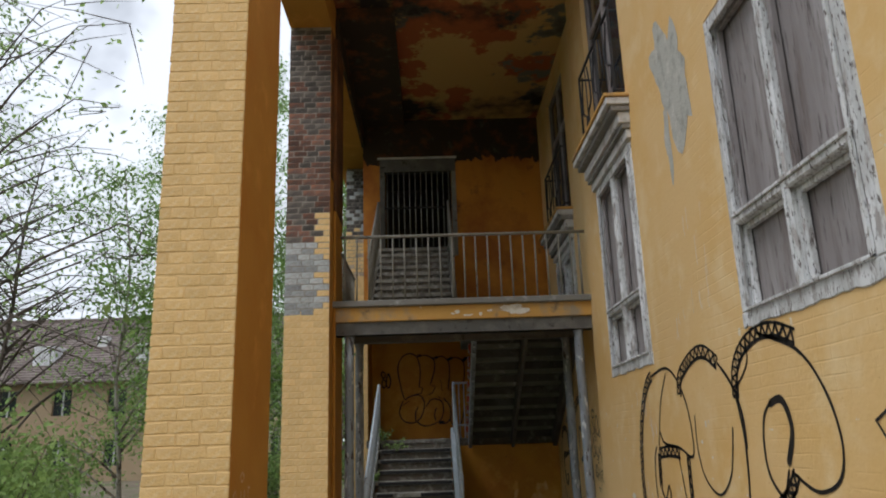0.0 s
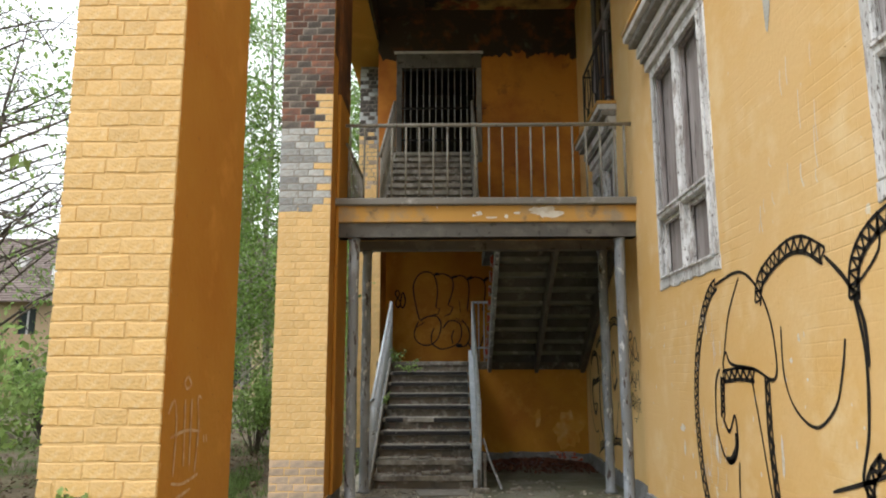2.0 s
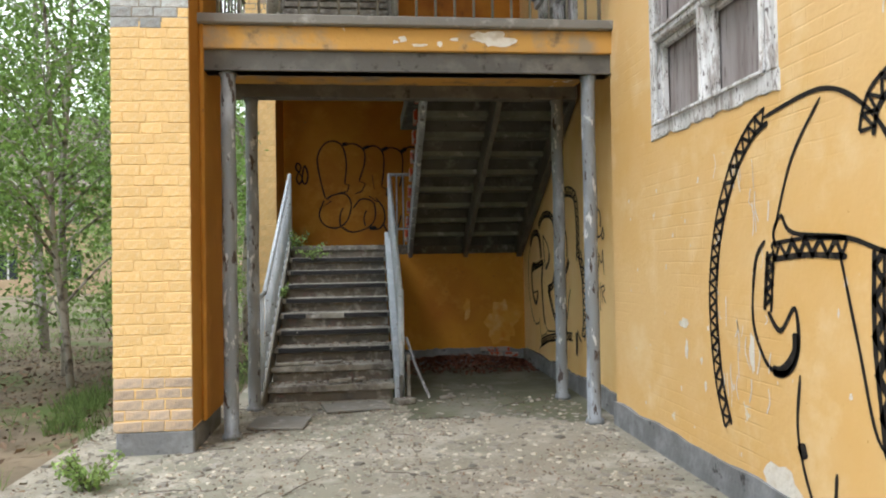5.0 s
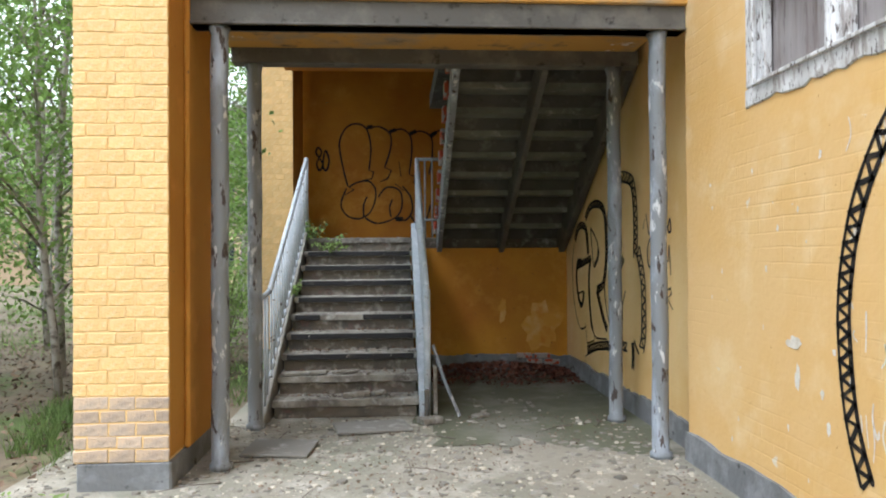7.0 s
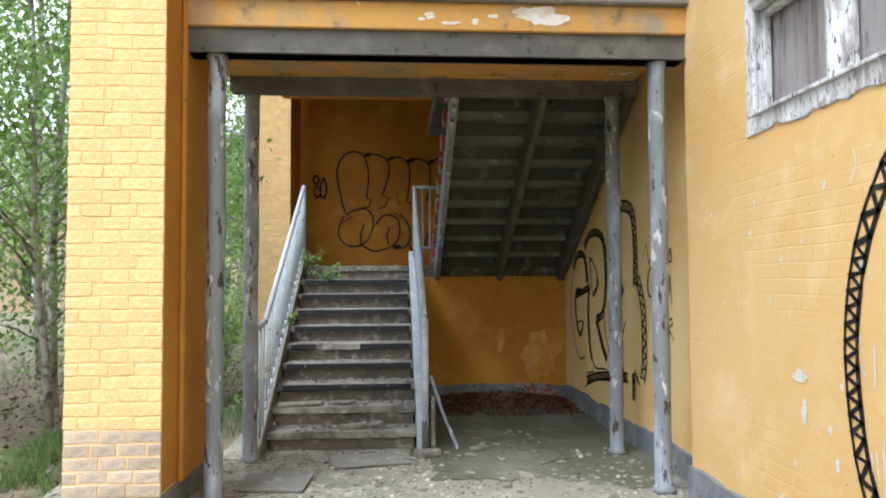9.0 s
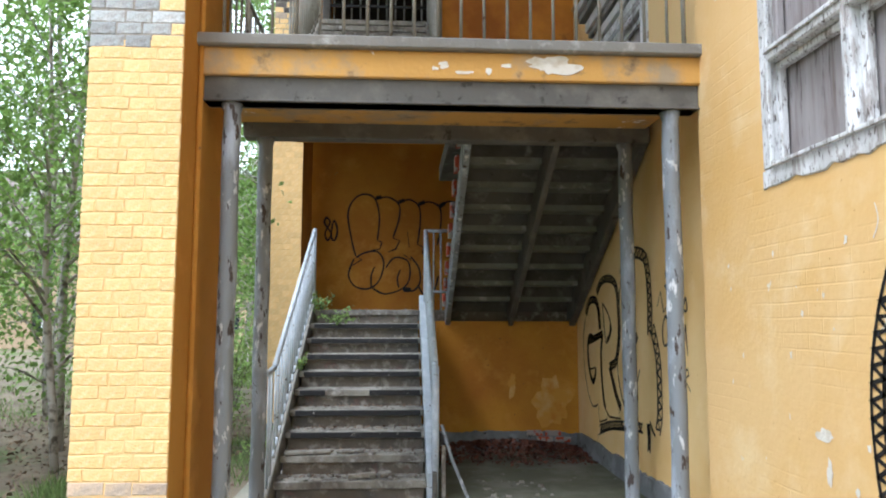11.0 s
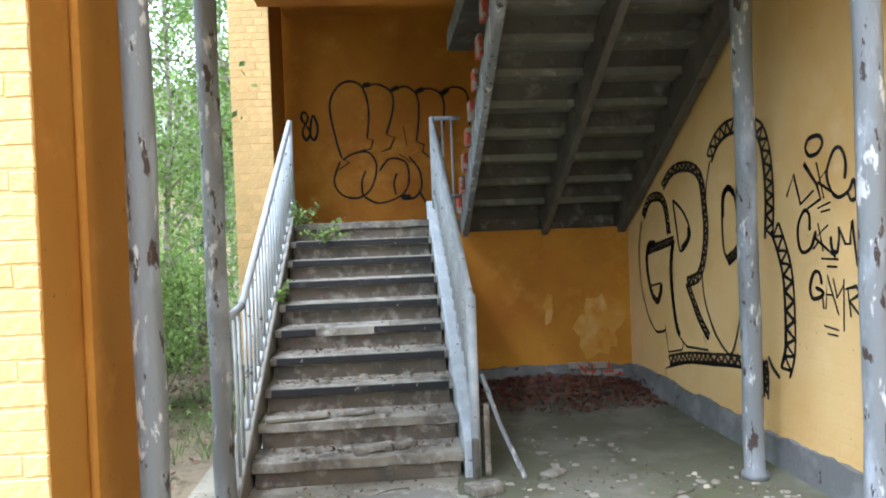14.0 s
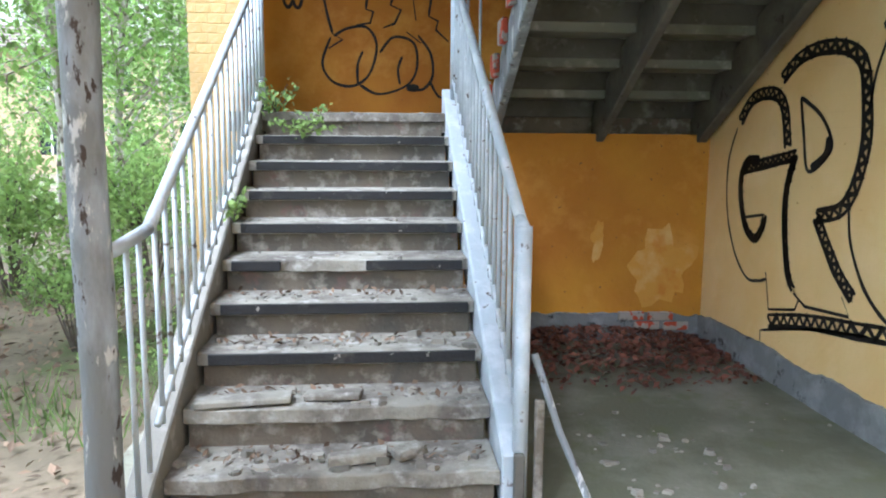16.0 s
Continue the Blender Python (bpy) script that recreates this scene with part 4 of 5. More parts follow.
stroke(bm, [(12.62, 0.28), (12.60, 0.07), (12.27, 0.12), (11.87, 0.13), (11.53, 0.13)], 0.02, on_well, False)
stroke(bm, [(12.62, 0.28), (12.13, 0.41), (11.62, 0.50)], 0.016, on_well)
hatch(bm, [(10.98, 0.62), (10.97, 0.52), (10.98, 0.38)], 0.05, on_well, 0.03)
part("graffiti_stairwell", bm, M_INK, wall_stair, "black outlined letters G R C on the stairwell wall")

bm = bmesh.new()
stroke(bm, [(10.48, 1.87), (10.45, 1.92), (10.36, 1.93), (10.32, 1.89), (10.36, 1.84), (10.44, 1.83), (10.48, 1.87)], 0.024, on_well)
stroke(bm, [(10.68, 1.62), (10.60, 1.74), (10.54, 1.57), (10.41, 1.64)], 0.024, on_well, False)
stroke(bm, [(10.49, 1.80), (10.44, 1.75), (10.50, 1.79), (10.38, 1.67), (10.35, 1.59), (10.48, 1.54)], 0.024, on_well, False)
stroke(bm, [(10.38, 1.79), (10.32, 1.59)], 0.024, on_well, False)
stroke(bm, [(10.28, 1.75), (10.37, 1.68), (10.19, 1.59)], 0.024, on_well, False)
stroke(bm, [(10.14, 1.68), (10.13, 1.77), (10.17, 1.84), (10.23, 1.83), (10.29, 1.72), (10.25, 1.62), (10.19, 1.59), (10.11, 1.62), (10.07, 1.67), (10.05, 1.59), (10.09, 1.57), (10.12, 1.61)], 0.024, on_well)
stroke(bm, [(10.38, 1.54), (10.26, 1.57)], 0.024, on_well, False)
stroke(bm, [(10.35, 1.52), (10.27, 1.53)], 0.024, on_well, False)
stroke(bm, [(10.46, 1.42), (10.46, 1.51), (10.51, 1.53), (10.57, 1.45), (10.57, 1.35), (10.53, 1.30), (10.45, 1.33), (10.40, 1.42)], 0.024, on_well)
stroke(bm, [(10.43, 1.32), (10.38, 1.36)], 0.024, on_well, False)
stroke(bm, [(10.38, 1.46), (10.34, 1.31)], 0.024, on_well, False)
stroke(bm, [(10.29, 1.45), (10.41, 1.38), (10.23, 1.28)], 0.024, on_well, False)
stroke(bm, [(10.27, 1.39), (10.26, 1.32), (10.22, 1.31), (10.20, 1.38), (10.20, 1.44)], 0.024, on_well)
stroke(bm, [(10.20, 1.44), (10.15, 1.35), (10.11, 1.35), (10.09, 1.47), (10.06, 1.24)], 0.024, on_well, False)
stroke(bm, [(10.36, 1.27), (10.21, 1.27)], 0.024, on_well, False)
stroke(bm, [(10.31, 1.23), (10.22, 1.23)], 0.024, on_well, False)
stroke(bm, [(10.36, 1.13), (10.38, 1.19), (10.43, 1.19), (10.47, 1.11), (10.45, 1.05), (10.38, 1.06), (10.35, 1.09), (10.42, 1.11)], 0.024, on_well)
stroke(bm, [(10.36, 1.10), (10.35, 1.00)], 0.024, on_well, False)
stroke(bm, [(10.33, 1.00), (10.31, 1.18), (10.22, 0.98)], 0.024, on_well, False)
stroke(bm, [(10.33, 1.08), (10.26, 1.08)], 0.024, on_well, False)
stroke(bm, [(10.26, 1.17), (10.23, 1.07), (10.17, 1.14)], 0.024, on_well, False)
stroke(bm, [(10.17, 1.17), (10.18, 0.90)], 0.024, on_well, False)
stroke(bm, [(10.14, 1.12), (10.12, 0.98)], 0.024, on_well, False)
stroke(bm, [(10.16, 1.12), (10.07, 1.14), (10.05, 1.10), (10.13, 1.06), (10.03, 0.98)], 0.024, on_well, False)
stroke(bm, [(10.35, 0.91), (10.22, 0.90)], 0.024, on_well, False)
stroke(bm, [(10.32, 0.87), (10.23, 0.87)], 0.024, on_well, False)
part("graffiti_tags", bm, M_INK, wall_stair, "small black spray tags in three lines")

bm = bmesh.new()
for pts in (
    [(0.19, 2.57), (0.13, 2.79), (0.07, 3.17), (0.17, 3.39), (0.33, 3.45), (0.47, 3.37), (0.53, 3.11), (0.5, 2.79)],
    [(0.47, 3.38), (0.65, 3.41), (0.81, 3.31), (0.82, 3.11), (0.73, 2.83)],
    [(0.81, 3.32), (0.97, 3.38), (1.11, 3.28), (1.13, 3.05), (1.09, 2.74)],
    [(1.11, 3.3), (1.26, 3.35), (1.42, 3.26), (1.43, 2.99), (1.38, 2.73)],
    [(1.42, 3.28), (1.55, 3.36), (1.72, 3.28), (1.74, 2.9)],
    [(0.17, 2.54), (0.09, 2.31), (0.18, 2.15), (0.37, 2.11), (0.53, 2.22), (0.6, 2.47), (0.51, 2.63), (0.33, 2.62), (0.2, 2.55)],
    [(0.63, 2.41), (0.76, 2.55), (0.95, 2.5), (0.98, 2.28), (0.88, 2.12), (0.62, 2.04), (0.44, 2.12)],
    [(0.99, 2.57), (1.11, 2.41), (1.13, 2.21), (1.04, 2.09), (0.91, 2.09)],
    [(1.11, 2.15), (1.2, 2.02), (1.33, 2.08), (1.40, 2.3)],
    [(0.42, 2.13), (0.42, 2.30), (0.47, 2.42)],
    [(0.82, 2.13), (0.80, 2.26), (0.84, 2.38)],
):
    stroke(bm, pts, 0.026, on_back)
for pts in (
    [(0.5, 2.79), (0.57, 2.77), (0.54, 2.67), (0.41, 2.65)],
    [(0.73, 2.83), (0.83, 2.79), (0.77, 2.67), (0.66, 2.63)],
    [(1.09, 2.74), (1.18, 2.7), (1.16, 2.62), (1.28, 2.52)],
    [(0.19, 2.57), (0.28, 2.52), (0.15, 2.44)],
    [(0.94, 2.92), (0.97, 2.70)],
    [(0.88, 2.60), (1.02, 2.50)],
):
    stroke(bm, pts, 0.024, on_back, False)
for pts in ([(0.47, 3.40), (0.56, 3.41)], [(0.80, 3.34), (0.90, 3.37)], [(1.10, 3.31), (1.20, 3.35)], [(1.41, 3.28), (1.50, 3.34)], [(0.88, 2.10), (1.0, 2.10)]):
    stroke(bm, pts, 0.06, on_back)
stroke(bm, [(-0.21, 2.95), (-0.27, 3.04), (-0.24, 3.11), (-0.19, 3.04), (-0.26, 2.89), (-0.22, 2.79), (-0.17, 2.87), (-0.21, 2.95)], 0.03, on_back)
stroke(bm, [(-0.15, 3.04), (-0.17, 2.85), (-0.12, 2.79), (-0.08, 2.92), (-0.12, 3.06), (-0.15, 3.04)], 0.03, on_back)
part("graffiti_landing", bm, M_INK, wall_back, "black bubble-letter graffiti outline on the landing wall")

bm = bmesh.new()
for pts in ([(5.08, 1.35), (5.05, 1.38), (5.09, 1.41), (5.14, 1.37), (5.08, 1.35)], [(4.86, 1.24), (4.93, 1.30), (4.97, 1.18), (4.96, 0.95)], [(5.07, 1.30), (5.09, 0.98)], [(5.16, 1.30), (5.17, 0.95)], [(5.30, 1.30), (5.25, 1.30), (5.28, 1.15), (5.25, 0.93)], [(4.90, 1.13), (5.1, 1.15), (5.32, 1.13)], [(4.94, 0.92), (5.1, 0.90), (5.3, 0.92)], [(5.0, 0.84), (5.2, 0.86)], [(5.36, 1.11), (5.37, 1.07)], [(5.40, 1.11), (5.41, 1.07)]):
    stroke(bm, pts, 0.016, on_pillar)
part("scratched_tag", bm, M_CHALK, pillar_near, "pale scratched tag on the orange pillar side")


def patch(bm, cu, cv, ru, rv, place, seed, n=26, slant=0.0):
    """An uneven flake of bare plaster."""
    c = []
    for i in range(n):
        a = math.tau * i / n
        k = 1 + 0.75 * noise.noise((math.cos(a) * 1.6, math.sin(a) * 1.6, seed)) + 0.25 * noise.noise((math.cos(a) * 6, math.sin(a) * 6, seed))
        du, dv = ru * k * math.cos(a), rv * k * math.sin(a)
        c.append(bm.verts.new(place(cu + du + slant * dv, cv + dv)))
    bm.faces.new(c)


bm = bmesh.new()
patch(bm, 5.72, 4.55, 0.36, 0.55, on_front, 3.1, 40, 0.3)
patch(bm, 5.95, 4.00, 0.08, 0.30, on_front, 5.3)
part("bare_patch", bm, M_GREYPLASTER, wall_east, "grey patch where the ochre paint has fallen off")
bm = bmesh.new()
rng = random.Random(5)
for i in range(46):
    y, z = rng.uniform(5.2, 9.2), rng.uniform(0.25, 1.9)
    s = rng.uniform(0.004, 0.013)
    patch(bm, y, z, s * rng.uniform(0.6, 1.5), s * rng.uniform(0.8, 2.6), on_front, i * 1.7, 12)
for y, z, a, b in ((7.35, 0.85, 0.03, 0.09), (8.2, 0.95, 0.06, 0.03), (8.17, 0.78, 0.02, 0.06), (7.1, 0.24, 0.16, 0.07), (6.2, 0.9, 0.02, 0.1)):
    patch(bm, y, z, a, b, on_front, y * 3, 18)
for i in range(34):
    y, z, n = rng.uniform(7.15, 7.75), rng.uniform(0.5, 2.0), rng.uniform(0.04, 0.2)
    stroke(bm, [(y, z), (y + rng.uniform(-0.02, 0.02), z - n * 0.5), (y + rng.uniform(-0.03, 0.03), z - n)], rng.uniform(0.005, 0.014), on_front)
for i in range(14):
    y, z, n = rng.uniform(5.4, 6.3), rng.uniform(2.4, 3.4), rng.uniform(0.05, 0.25)
    stroke(bm, [(y, z), (y + 0.01, z - n * 0.5), (y + rng.uniform(-0.02, 0.02), z - n)], rng.uniform(0.005, 0.012), on_front)
tagged(part("paint_chips", bm, M_LIME, wall_east, "small white chips in the ochre paint"), kind="stuff")
bm = bmesh.new()
patch(bm, 2.62, 0.55, 0.20, 0.24, lambda u, v: (u, 13.48 - 0.004, v), 2.2, 30)
patch(bm, 2.12, 0.75, 0.05, 0.12, lambda u, v: (u, 13.48 - 0.004, v), 6.2)
part("pale_patch", bm, M_STAIN, wall_under, "pale ochre patch on the red-orange wall")
bm = bmesh.new()
for u0, v0 in ((2.38, 0.185), (2.60, 0.18), (2.50, 0.11), (2.72, 0.105)):
    box(bm, u0 - 0.095, u0 + 0.095, 13.436, 13.47, v0 - 0.031, v0 + 0.031)
part("bare_bricks", bm, M_CHIPS, wall_under, "bare red bricks above the leaf heap", 0.006)
bm = bmesh.new()
patch(bm, 1.78, 3.20, 0.17, 0.065, lambda u, v: (u, YP - 0.004, v), 4.4, 30)
for i in range(5):
    patch(bm, 1.0 + 0.11 * i + 0.05 * math.sin(i * 5), 3.17 + 0.03 * math.sin(i * 2), 0.02 + 0.02 * (i % 3), 0.014 + 0.008 * (i % 2), lambda u, v: (u, YP - 0.004, v), 9 + i, 14)
part("fascia_patch", bm, M_LIME, slab_gallery, "white bare patch on the gallery fascia")


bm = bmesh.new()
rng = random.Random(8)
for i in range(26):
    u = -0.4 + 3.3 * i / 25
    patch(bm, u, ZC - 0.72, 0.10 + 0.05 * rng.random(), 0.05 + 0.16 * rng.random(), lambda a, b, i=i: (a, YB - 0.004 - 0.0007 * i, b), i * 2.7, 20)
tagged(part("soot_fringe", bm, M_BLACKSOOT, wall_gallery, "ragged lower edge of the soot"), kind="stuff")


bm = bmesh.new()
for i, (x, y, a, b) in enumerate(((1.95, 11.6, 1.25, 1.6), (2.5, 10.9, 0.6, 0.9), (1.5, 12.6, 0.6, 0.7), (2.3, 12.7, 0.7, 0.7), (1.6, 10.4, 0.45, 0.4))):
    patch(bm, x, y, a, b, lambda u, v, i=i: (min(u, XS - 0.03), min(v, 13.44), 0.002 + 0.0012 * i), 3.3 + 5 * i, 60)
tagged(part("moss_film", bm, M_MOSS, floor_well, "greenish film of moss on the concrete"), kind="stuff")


# ---- loose rubble, litter and slabs on the floor ----
def scatter(bm, count, rng, area, zfun, size, flat=0.35, keep=None):
    for _ in range(count):
        x, y = rng.uniform(*area[:2]), rng.uniform(*area[2:])
        if keep and not keep(x, y, rng):
            continue
        s = size[0] * (size[1] / size[0]) ** (rng.random() ** 2.2)
        pts = []
        n = rng.randint(4, 6)
        off = rng.random() * 6.28
        for k in range(n):
            a = off + math.tau * k / n + rng.uniform(-0.35, 0.35)
            pts.append((x + s * math.cos(a) * rng.uniform(0.6, 1.1), y + s * math.sin(a) * rng.uniform(0.5, 1.0)))
        z = zfun(x, y)
        h = s * flat * rng.uniform(0.5, 1.3)
        lo = [bm.verts.new((p, q, z)) for p, q in pts]
        hi = [bm.verts.new((x + (p - x) * 0.8, y + (q - y) * 0.8, z + h * rng.uniform(0.7, 1.2))) for p, q in pts]
        bm.faces.new(hi)
        for k in range(n):
            bm.faces.new((lo[k], lo[(k + 1) % n], hi[(k + 1) % n], hi[k]))


def flakes(bm, count, rng, area, zfun, size, keep=None):
    for _ in range(count):
        x, y = rng.uniform(*area[:2]), rng.uniform(*area[2:])
        if keep and not keep(x, y, rng):
            continue
        s = rng.uniform(*size)
        q = Euler((rng.uniform(-0.7, 0.7), rng.uniform(-0.7, 0.7), rng.random() * 6.28)).to_matrix()
        c = Vector((x, y, zfun(x, y) + s * 0.35 + rng.random() * 0.008))
        bm.faces.new([bm.verts.new(c + q @ Vector(p)) for p in ((-s, 0, 0), (-s * 0.1, -s * 0.5, s * 0.15), (s, 0, 0), (0, s * 0.5, s * 0.1))])


rng = random.Random(11)
bm = bmesh.new()
scatter(bm, 11000, rng, (-1.5, 2.76, 5.0, 10.9), lambda x, y: 0.0, (0.005, 0.05), 0.28, lambda x, y, r: r.random() < 0.25 + 0.75 * max(0, min(1, (noise.noise((x * 1.1, y * 1.1, 2)) + 0.35) * 1.6)) * (1.0 if y < 10 else 0.35))
tagged(part("rubble", bm, M_RUBBLE), "pale plaster rubble and flakes on the floor", "rubble", "", "stuff")
bm = bmesh.new()
scatter(bm, 300, rng, (-0.1, 2.9, 10.2, 13.2), lambda x, y: 0.0, (0.005, 0.028), 0.5, lambda x, y, r: noise.noise((x * 1.3, y * 1.3, 7)) > 0.0)
scatter(bm, 45, rng, (1.55, 2.1, 11.0, 11.7), lambda x, y: 0.0, (0.012, 0.055), 0.6)
tagged(part("rubble", bm, M_RUBBLE), "grey broken plaster lumps in the stairwell", "rubble", "", "stuff")
bm = bmesh.new()
for i in range(10):
    n = 120 if i < 4 else 35
    scatter(bm, n, rng, (-0.24, 0.97, 11.03 + 0.285 * i, 11.27 + 0.285 * i), lambda x, y, i=i: 0.164 * (i + 1) - 0.006, (0.006, 0.05 if i < 3 else 0.022), 0.5)
tagged(part("stair_rubble", bm, M_RUBBLE), "broken concrete bits lying on the steps", "rubble", "", "stuff")
bm = bmesh.new()
flakes(bm, 9000, rng, (-1.5, 2.7, 3.6, 11.0), lambda x, y: 0.002, (0.005, 0.017), lambda x, y, r: noise.noise((x * 0.9, y * 0.9, 5)) > -0.05 or y > 10.2 and x < 1.0)
for i in range(4):
    flakes(bm, 70, rng, (-0.2, 1.0, 11.1 + 0.285 * i, 11.29 + 0.285 * i), lambda x, y, i=i: 0.164 * (i + 1), (0.012, 0.03))
tagged(part("leaf_litter", bm, M_LITTER), "dry brown leaves among the rubble", "leaf litter", "", "stuff")
bm = bmesh.new()
flakes(bm, 3600, rng, (1.2, 2.88, 12.0, 13.44), lambda x, y: 0.10 * max(0, 1 - ((x - 2.0) / 0.95) ** 2) * max(0, min(1, (y - 12.1) / 0.9)), (0.012, 0.04), lambda x, y, r: r.random() < max(0, min(1, (y - 12.15 - 0.25 * abs(x - 2.1)) * 1.8)))
tagged(part("leaf_pile", bm, M_REDLITTER), "heap of rust-brown leaves against the wall", "leaf litter", "", "stuff")
bm = bmesh.new()
flakes(bm, 5200, rng, (-14, -1.4, 4.0, 24), lambda x, y: -0.03 + 0.01 * max(0, -1.4 - x), (0.02, 0.055))
flakes(bm, 5200, rng, (-5.5, -0.75, 9.6, 17), lambda x, y: -0.03 + 0.01 * max(0, -1.4 - x), (0.012, 0.04))
tagged(part("leaf_litter", bm, M_LITTER), "dead leaves over the woodland soil", "leaf litter", "", "stuff")

bm = bmesh.new()
for i in range(60):
    x, y, a, L = rng.uniform(-1.2, 2.6), rng.uniform(5.4, 10.9), rng.random() * 6.28, rng.uniform(0.05, 0.22)
    d = Vector((math.cos(a), math.sin(a), 0))
    c = Vector((x, y, 0.008))
    pipe(bm, [c - d * L, c + Vector((0, 0, 0.012)), c + d * L], [0.004, 0.0035, 0.002], 5)
tagged(part("twigs", bm, M_BARKD), "thin dry twigs scattered on the floor", "twigs", "", "stuff")
bm = bmesh.new()
box(bm, 1.06, 1.10, 10.955, 10.985, 0.0, 0.24)
whole("charred_stub", bm, M_BEAM, "dark charred stub of timber at the stair foot", "stake", "", 0.005)
for x, y, w, d, a, lab in ((0.62, 10.55, 0.30, 0.17, 12, "thin grey board lying on the floor"), (-0.02, 9.95, 0.24, 0.20, -6, "thin grey board lying on the floor")):
    bm = bmesh.new()
    box(bm, -w, w, -d, d, 0, 0.022)
    ob = whole("loose_board", bm, M_CONC, lab, "board", "", 0.005, "loose boards")
    ob.matrix_basis = pose(x, y, 0.012, 1.5, 1, a)
for x, y, z, w, d, h, a in ((-0.02, 11.36, 0.322, 0.20, 0.06, 0.03, 4), (0.35, 11.40, 0.322, 0.12, 0.05, 0.03, -8), (1.10, 10.72, 0.0, 0.10, 0.07, 0.06, 20), (0.46, 11.12, 0.158, 0.12, 0.05, 0.045, 8), (0.66, 11.15, 0.158, 0.06, 0.04, 0.05, 30), (1.55, 10.95, 0, 0.08, 0.05, 0.03, 40)):
    bm = bmesh.new()
    box(bm, -w, w, -d, d, 0, h)
    for v in bm.verts:
        v.co += Vector(noise.noise_vector(v.co * 9 + Vector((x, y, 0)))) * 0.02 * Vector((1, 1, 0.2)).length / 1.4
        v.co.z = max(0.0, v.co.z)
    ob = whole("concrete_chunk", bm, M_TREAD, "broken chunk of pale concrete", "rubble", "", 0.006, "concrete chunks")
    ob.matrix_basis = pose(x, y, z, 0, 0, a)


bm = bmesh.new()
scatter(bm, 9000, rng, (-1.5, 2.75, 3.4, 10.9), lambda x, y: 0.0, (0.004, 0.034), 0.4, lambda x, y, r: noise.noise((x * 0.8, y * 0.6, 2)) > -0.25)
tagged(part("floor_rubble", bm, M_PALERUB), "pale crumbs of fallen plaster on the porch floor", "rubble", "", "stuff")


# ---- plants ----
def leaf_quads(bm, centre, count, spread, size, rng, droop=0.0):
    for _ in range(count):
        c = Vector(centre) + Vector((rng.gauss(0, spread), rng.gauss(0, spread), rng.gauss(0, spread) - droop * rng.random()))
        q = Euler((rng.uniform(-1.2, 1.2), rng.uniform(-1.2, 1.2), rng.random() * 6.28)).to_matrix()
        s = size * rng.uniform(0.6, 1.3)
        bm.faces.new([bm.verts.new(c + q @ Vector(p)) for p in ((-s, 0, 0), (0, -s * 0.55, s * 0.12), (s, 0, 0), (0, s * 0.55, s * 0.12))])


def tree(name, height, radius, seed, leaves, label, bark, leafmat, lean=0.06, size=0.06, start=0.25, limbs=22, reach=0.22):
    rng = random.Random(seed)
    ob = thing(name, 0, 0, 0, label, "tree", name + "s beyond the porch")
    trunk, crown = bmesh.new(), bmesh.new()
    ax, ay = rng.uniform(-lean, lean), rng.uniform(-lean, lean)
    n = 9
    spine = [Vector((ax * height * (i / n) + 0.05 * math.sin(i * 1.1 + seed), ay * height * (i / n) + 0.05 * math.cos(i * 1.3 + seed), height * i / n - (0.15 if i == 0 else 0))) for i in range(n + 1)]
    pipe(trunk, spine, [radius * (1 - 0.92 * i / n) + 0.004 for i in range(n + 1)], 8)
    for k in range(limbs):
        f = start + (0.97 - start) * (k + rng.random()) / limbs
        i = min(int(f * n), n - 1)
        base = spine[i].lerp(spine[i + 1], f * n - i)
        a = rng.random() * 6.28
        length = height * reach * (1.15 - f) * rng.uniform(0.6, 1.3) + 0.25
        out = Vector((math.cos(a), math.sin(a), 0))
        pts = [base, base + out * length * 0.35 + Vector((0, 0, length * 0.30)), base + out * length * 0.7 + Vector((0, 0, length * 0.50)), base + out * length + Vector((0, 0, length * rng.uniform(0.3, 0.6)))]
        r = radius * 0.42 * (1.1 - f) + 0.004
        pipe(trunk, pts, [r, r * 0.7, r * 0.4, 0.003], 5)
        for j in range(5):
            b0 = pts[1].lerp(pts[3], rng.random())
            tw = b0 + Vector((rng.uniform(-1, 1), rng.uniform(-1, 1), rng.uniform(-0.5, 0.8))) * length * 0.42
            pipe(trunk, [b0, b0.lerp(tw, 0.5) + Vector((0, 0, 0.03)), tw], [r * 0.28 + 0.002, r * 0.18 + 0.002, 0.002], 4)
            for q in range(3):
                leaf_quads(crown, b0.lerp(tw, 0.4 + 0.3 * q), int(leaves / limbs / 15) + (1 if rng.random() < (leaves / limbs / 15) % 1 else 0), 0.16 * length + 0.05, size, rng, 0.12)
    part("trunk", trunk, bark, ob, "", 0, True)
    if leaves:
        part("crown", crown, leafmat, ob)
    return ob


birch_a = tree("birch", 10.5, 0.075, 21, 9500, "slender birch with pale bark and fresh green leaves", M_BARK, M_LEAF, 0.05, 0.042, 0.14, 34, 0.17)
birch_b = tree("birch", 8.5, 0.055, 33, 8500, "slender birch with pale bark and fresh green leaves", M_BARK, M_LEAF, 0.10, 0.042, 0.12, 30, 0.18)
birch_c = tree("birch", 6.0, 0.04, 45, 6800, "young birch with fresh green leaves", M_BARK, M_LEAF, 0.12, 0.038, 0.08, 26, 0.22)
bare = tree("bare_tree", 9.5, 0.085, 57, 1500, "nearly bare tree with fine dark twigs", M_BARKD, M_LEAFP, 0.12, 0.05, 0.16, 44, 0.42)
rng = random.Random(77)
birch_a.matrix_basis, birch_b.matrix_basis, birch_c.matrix_basis = pose(-4.6, 16.4, 0), pose(-3.3, 13.8, 0), pose(-2.7, 12.4, 0)
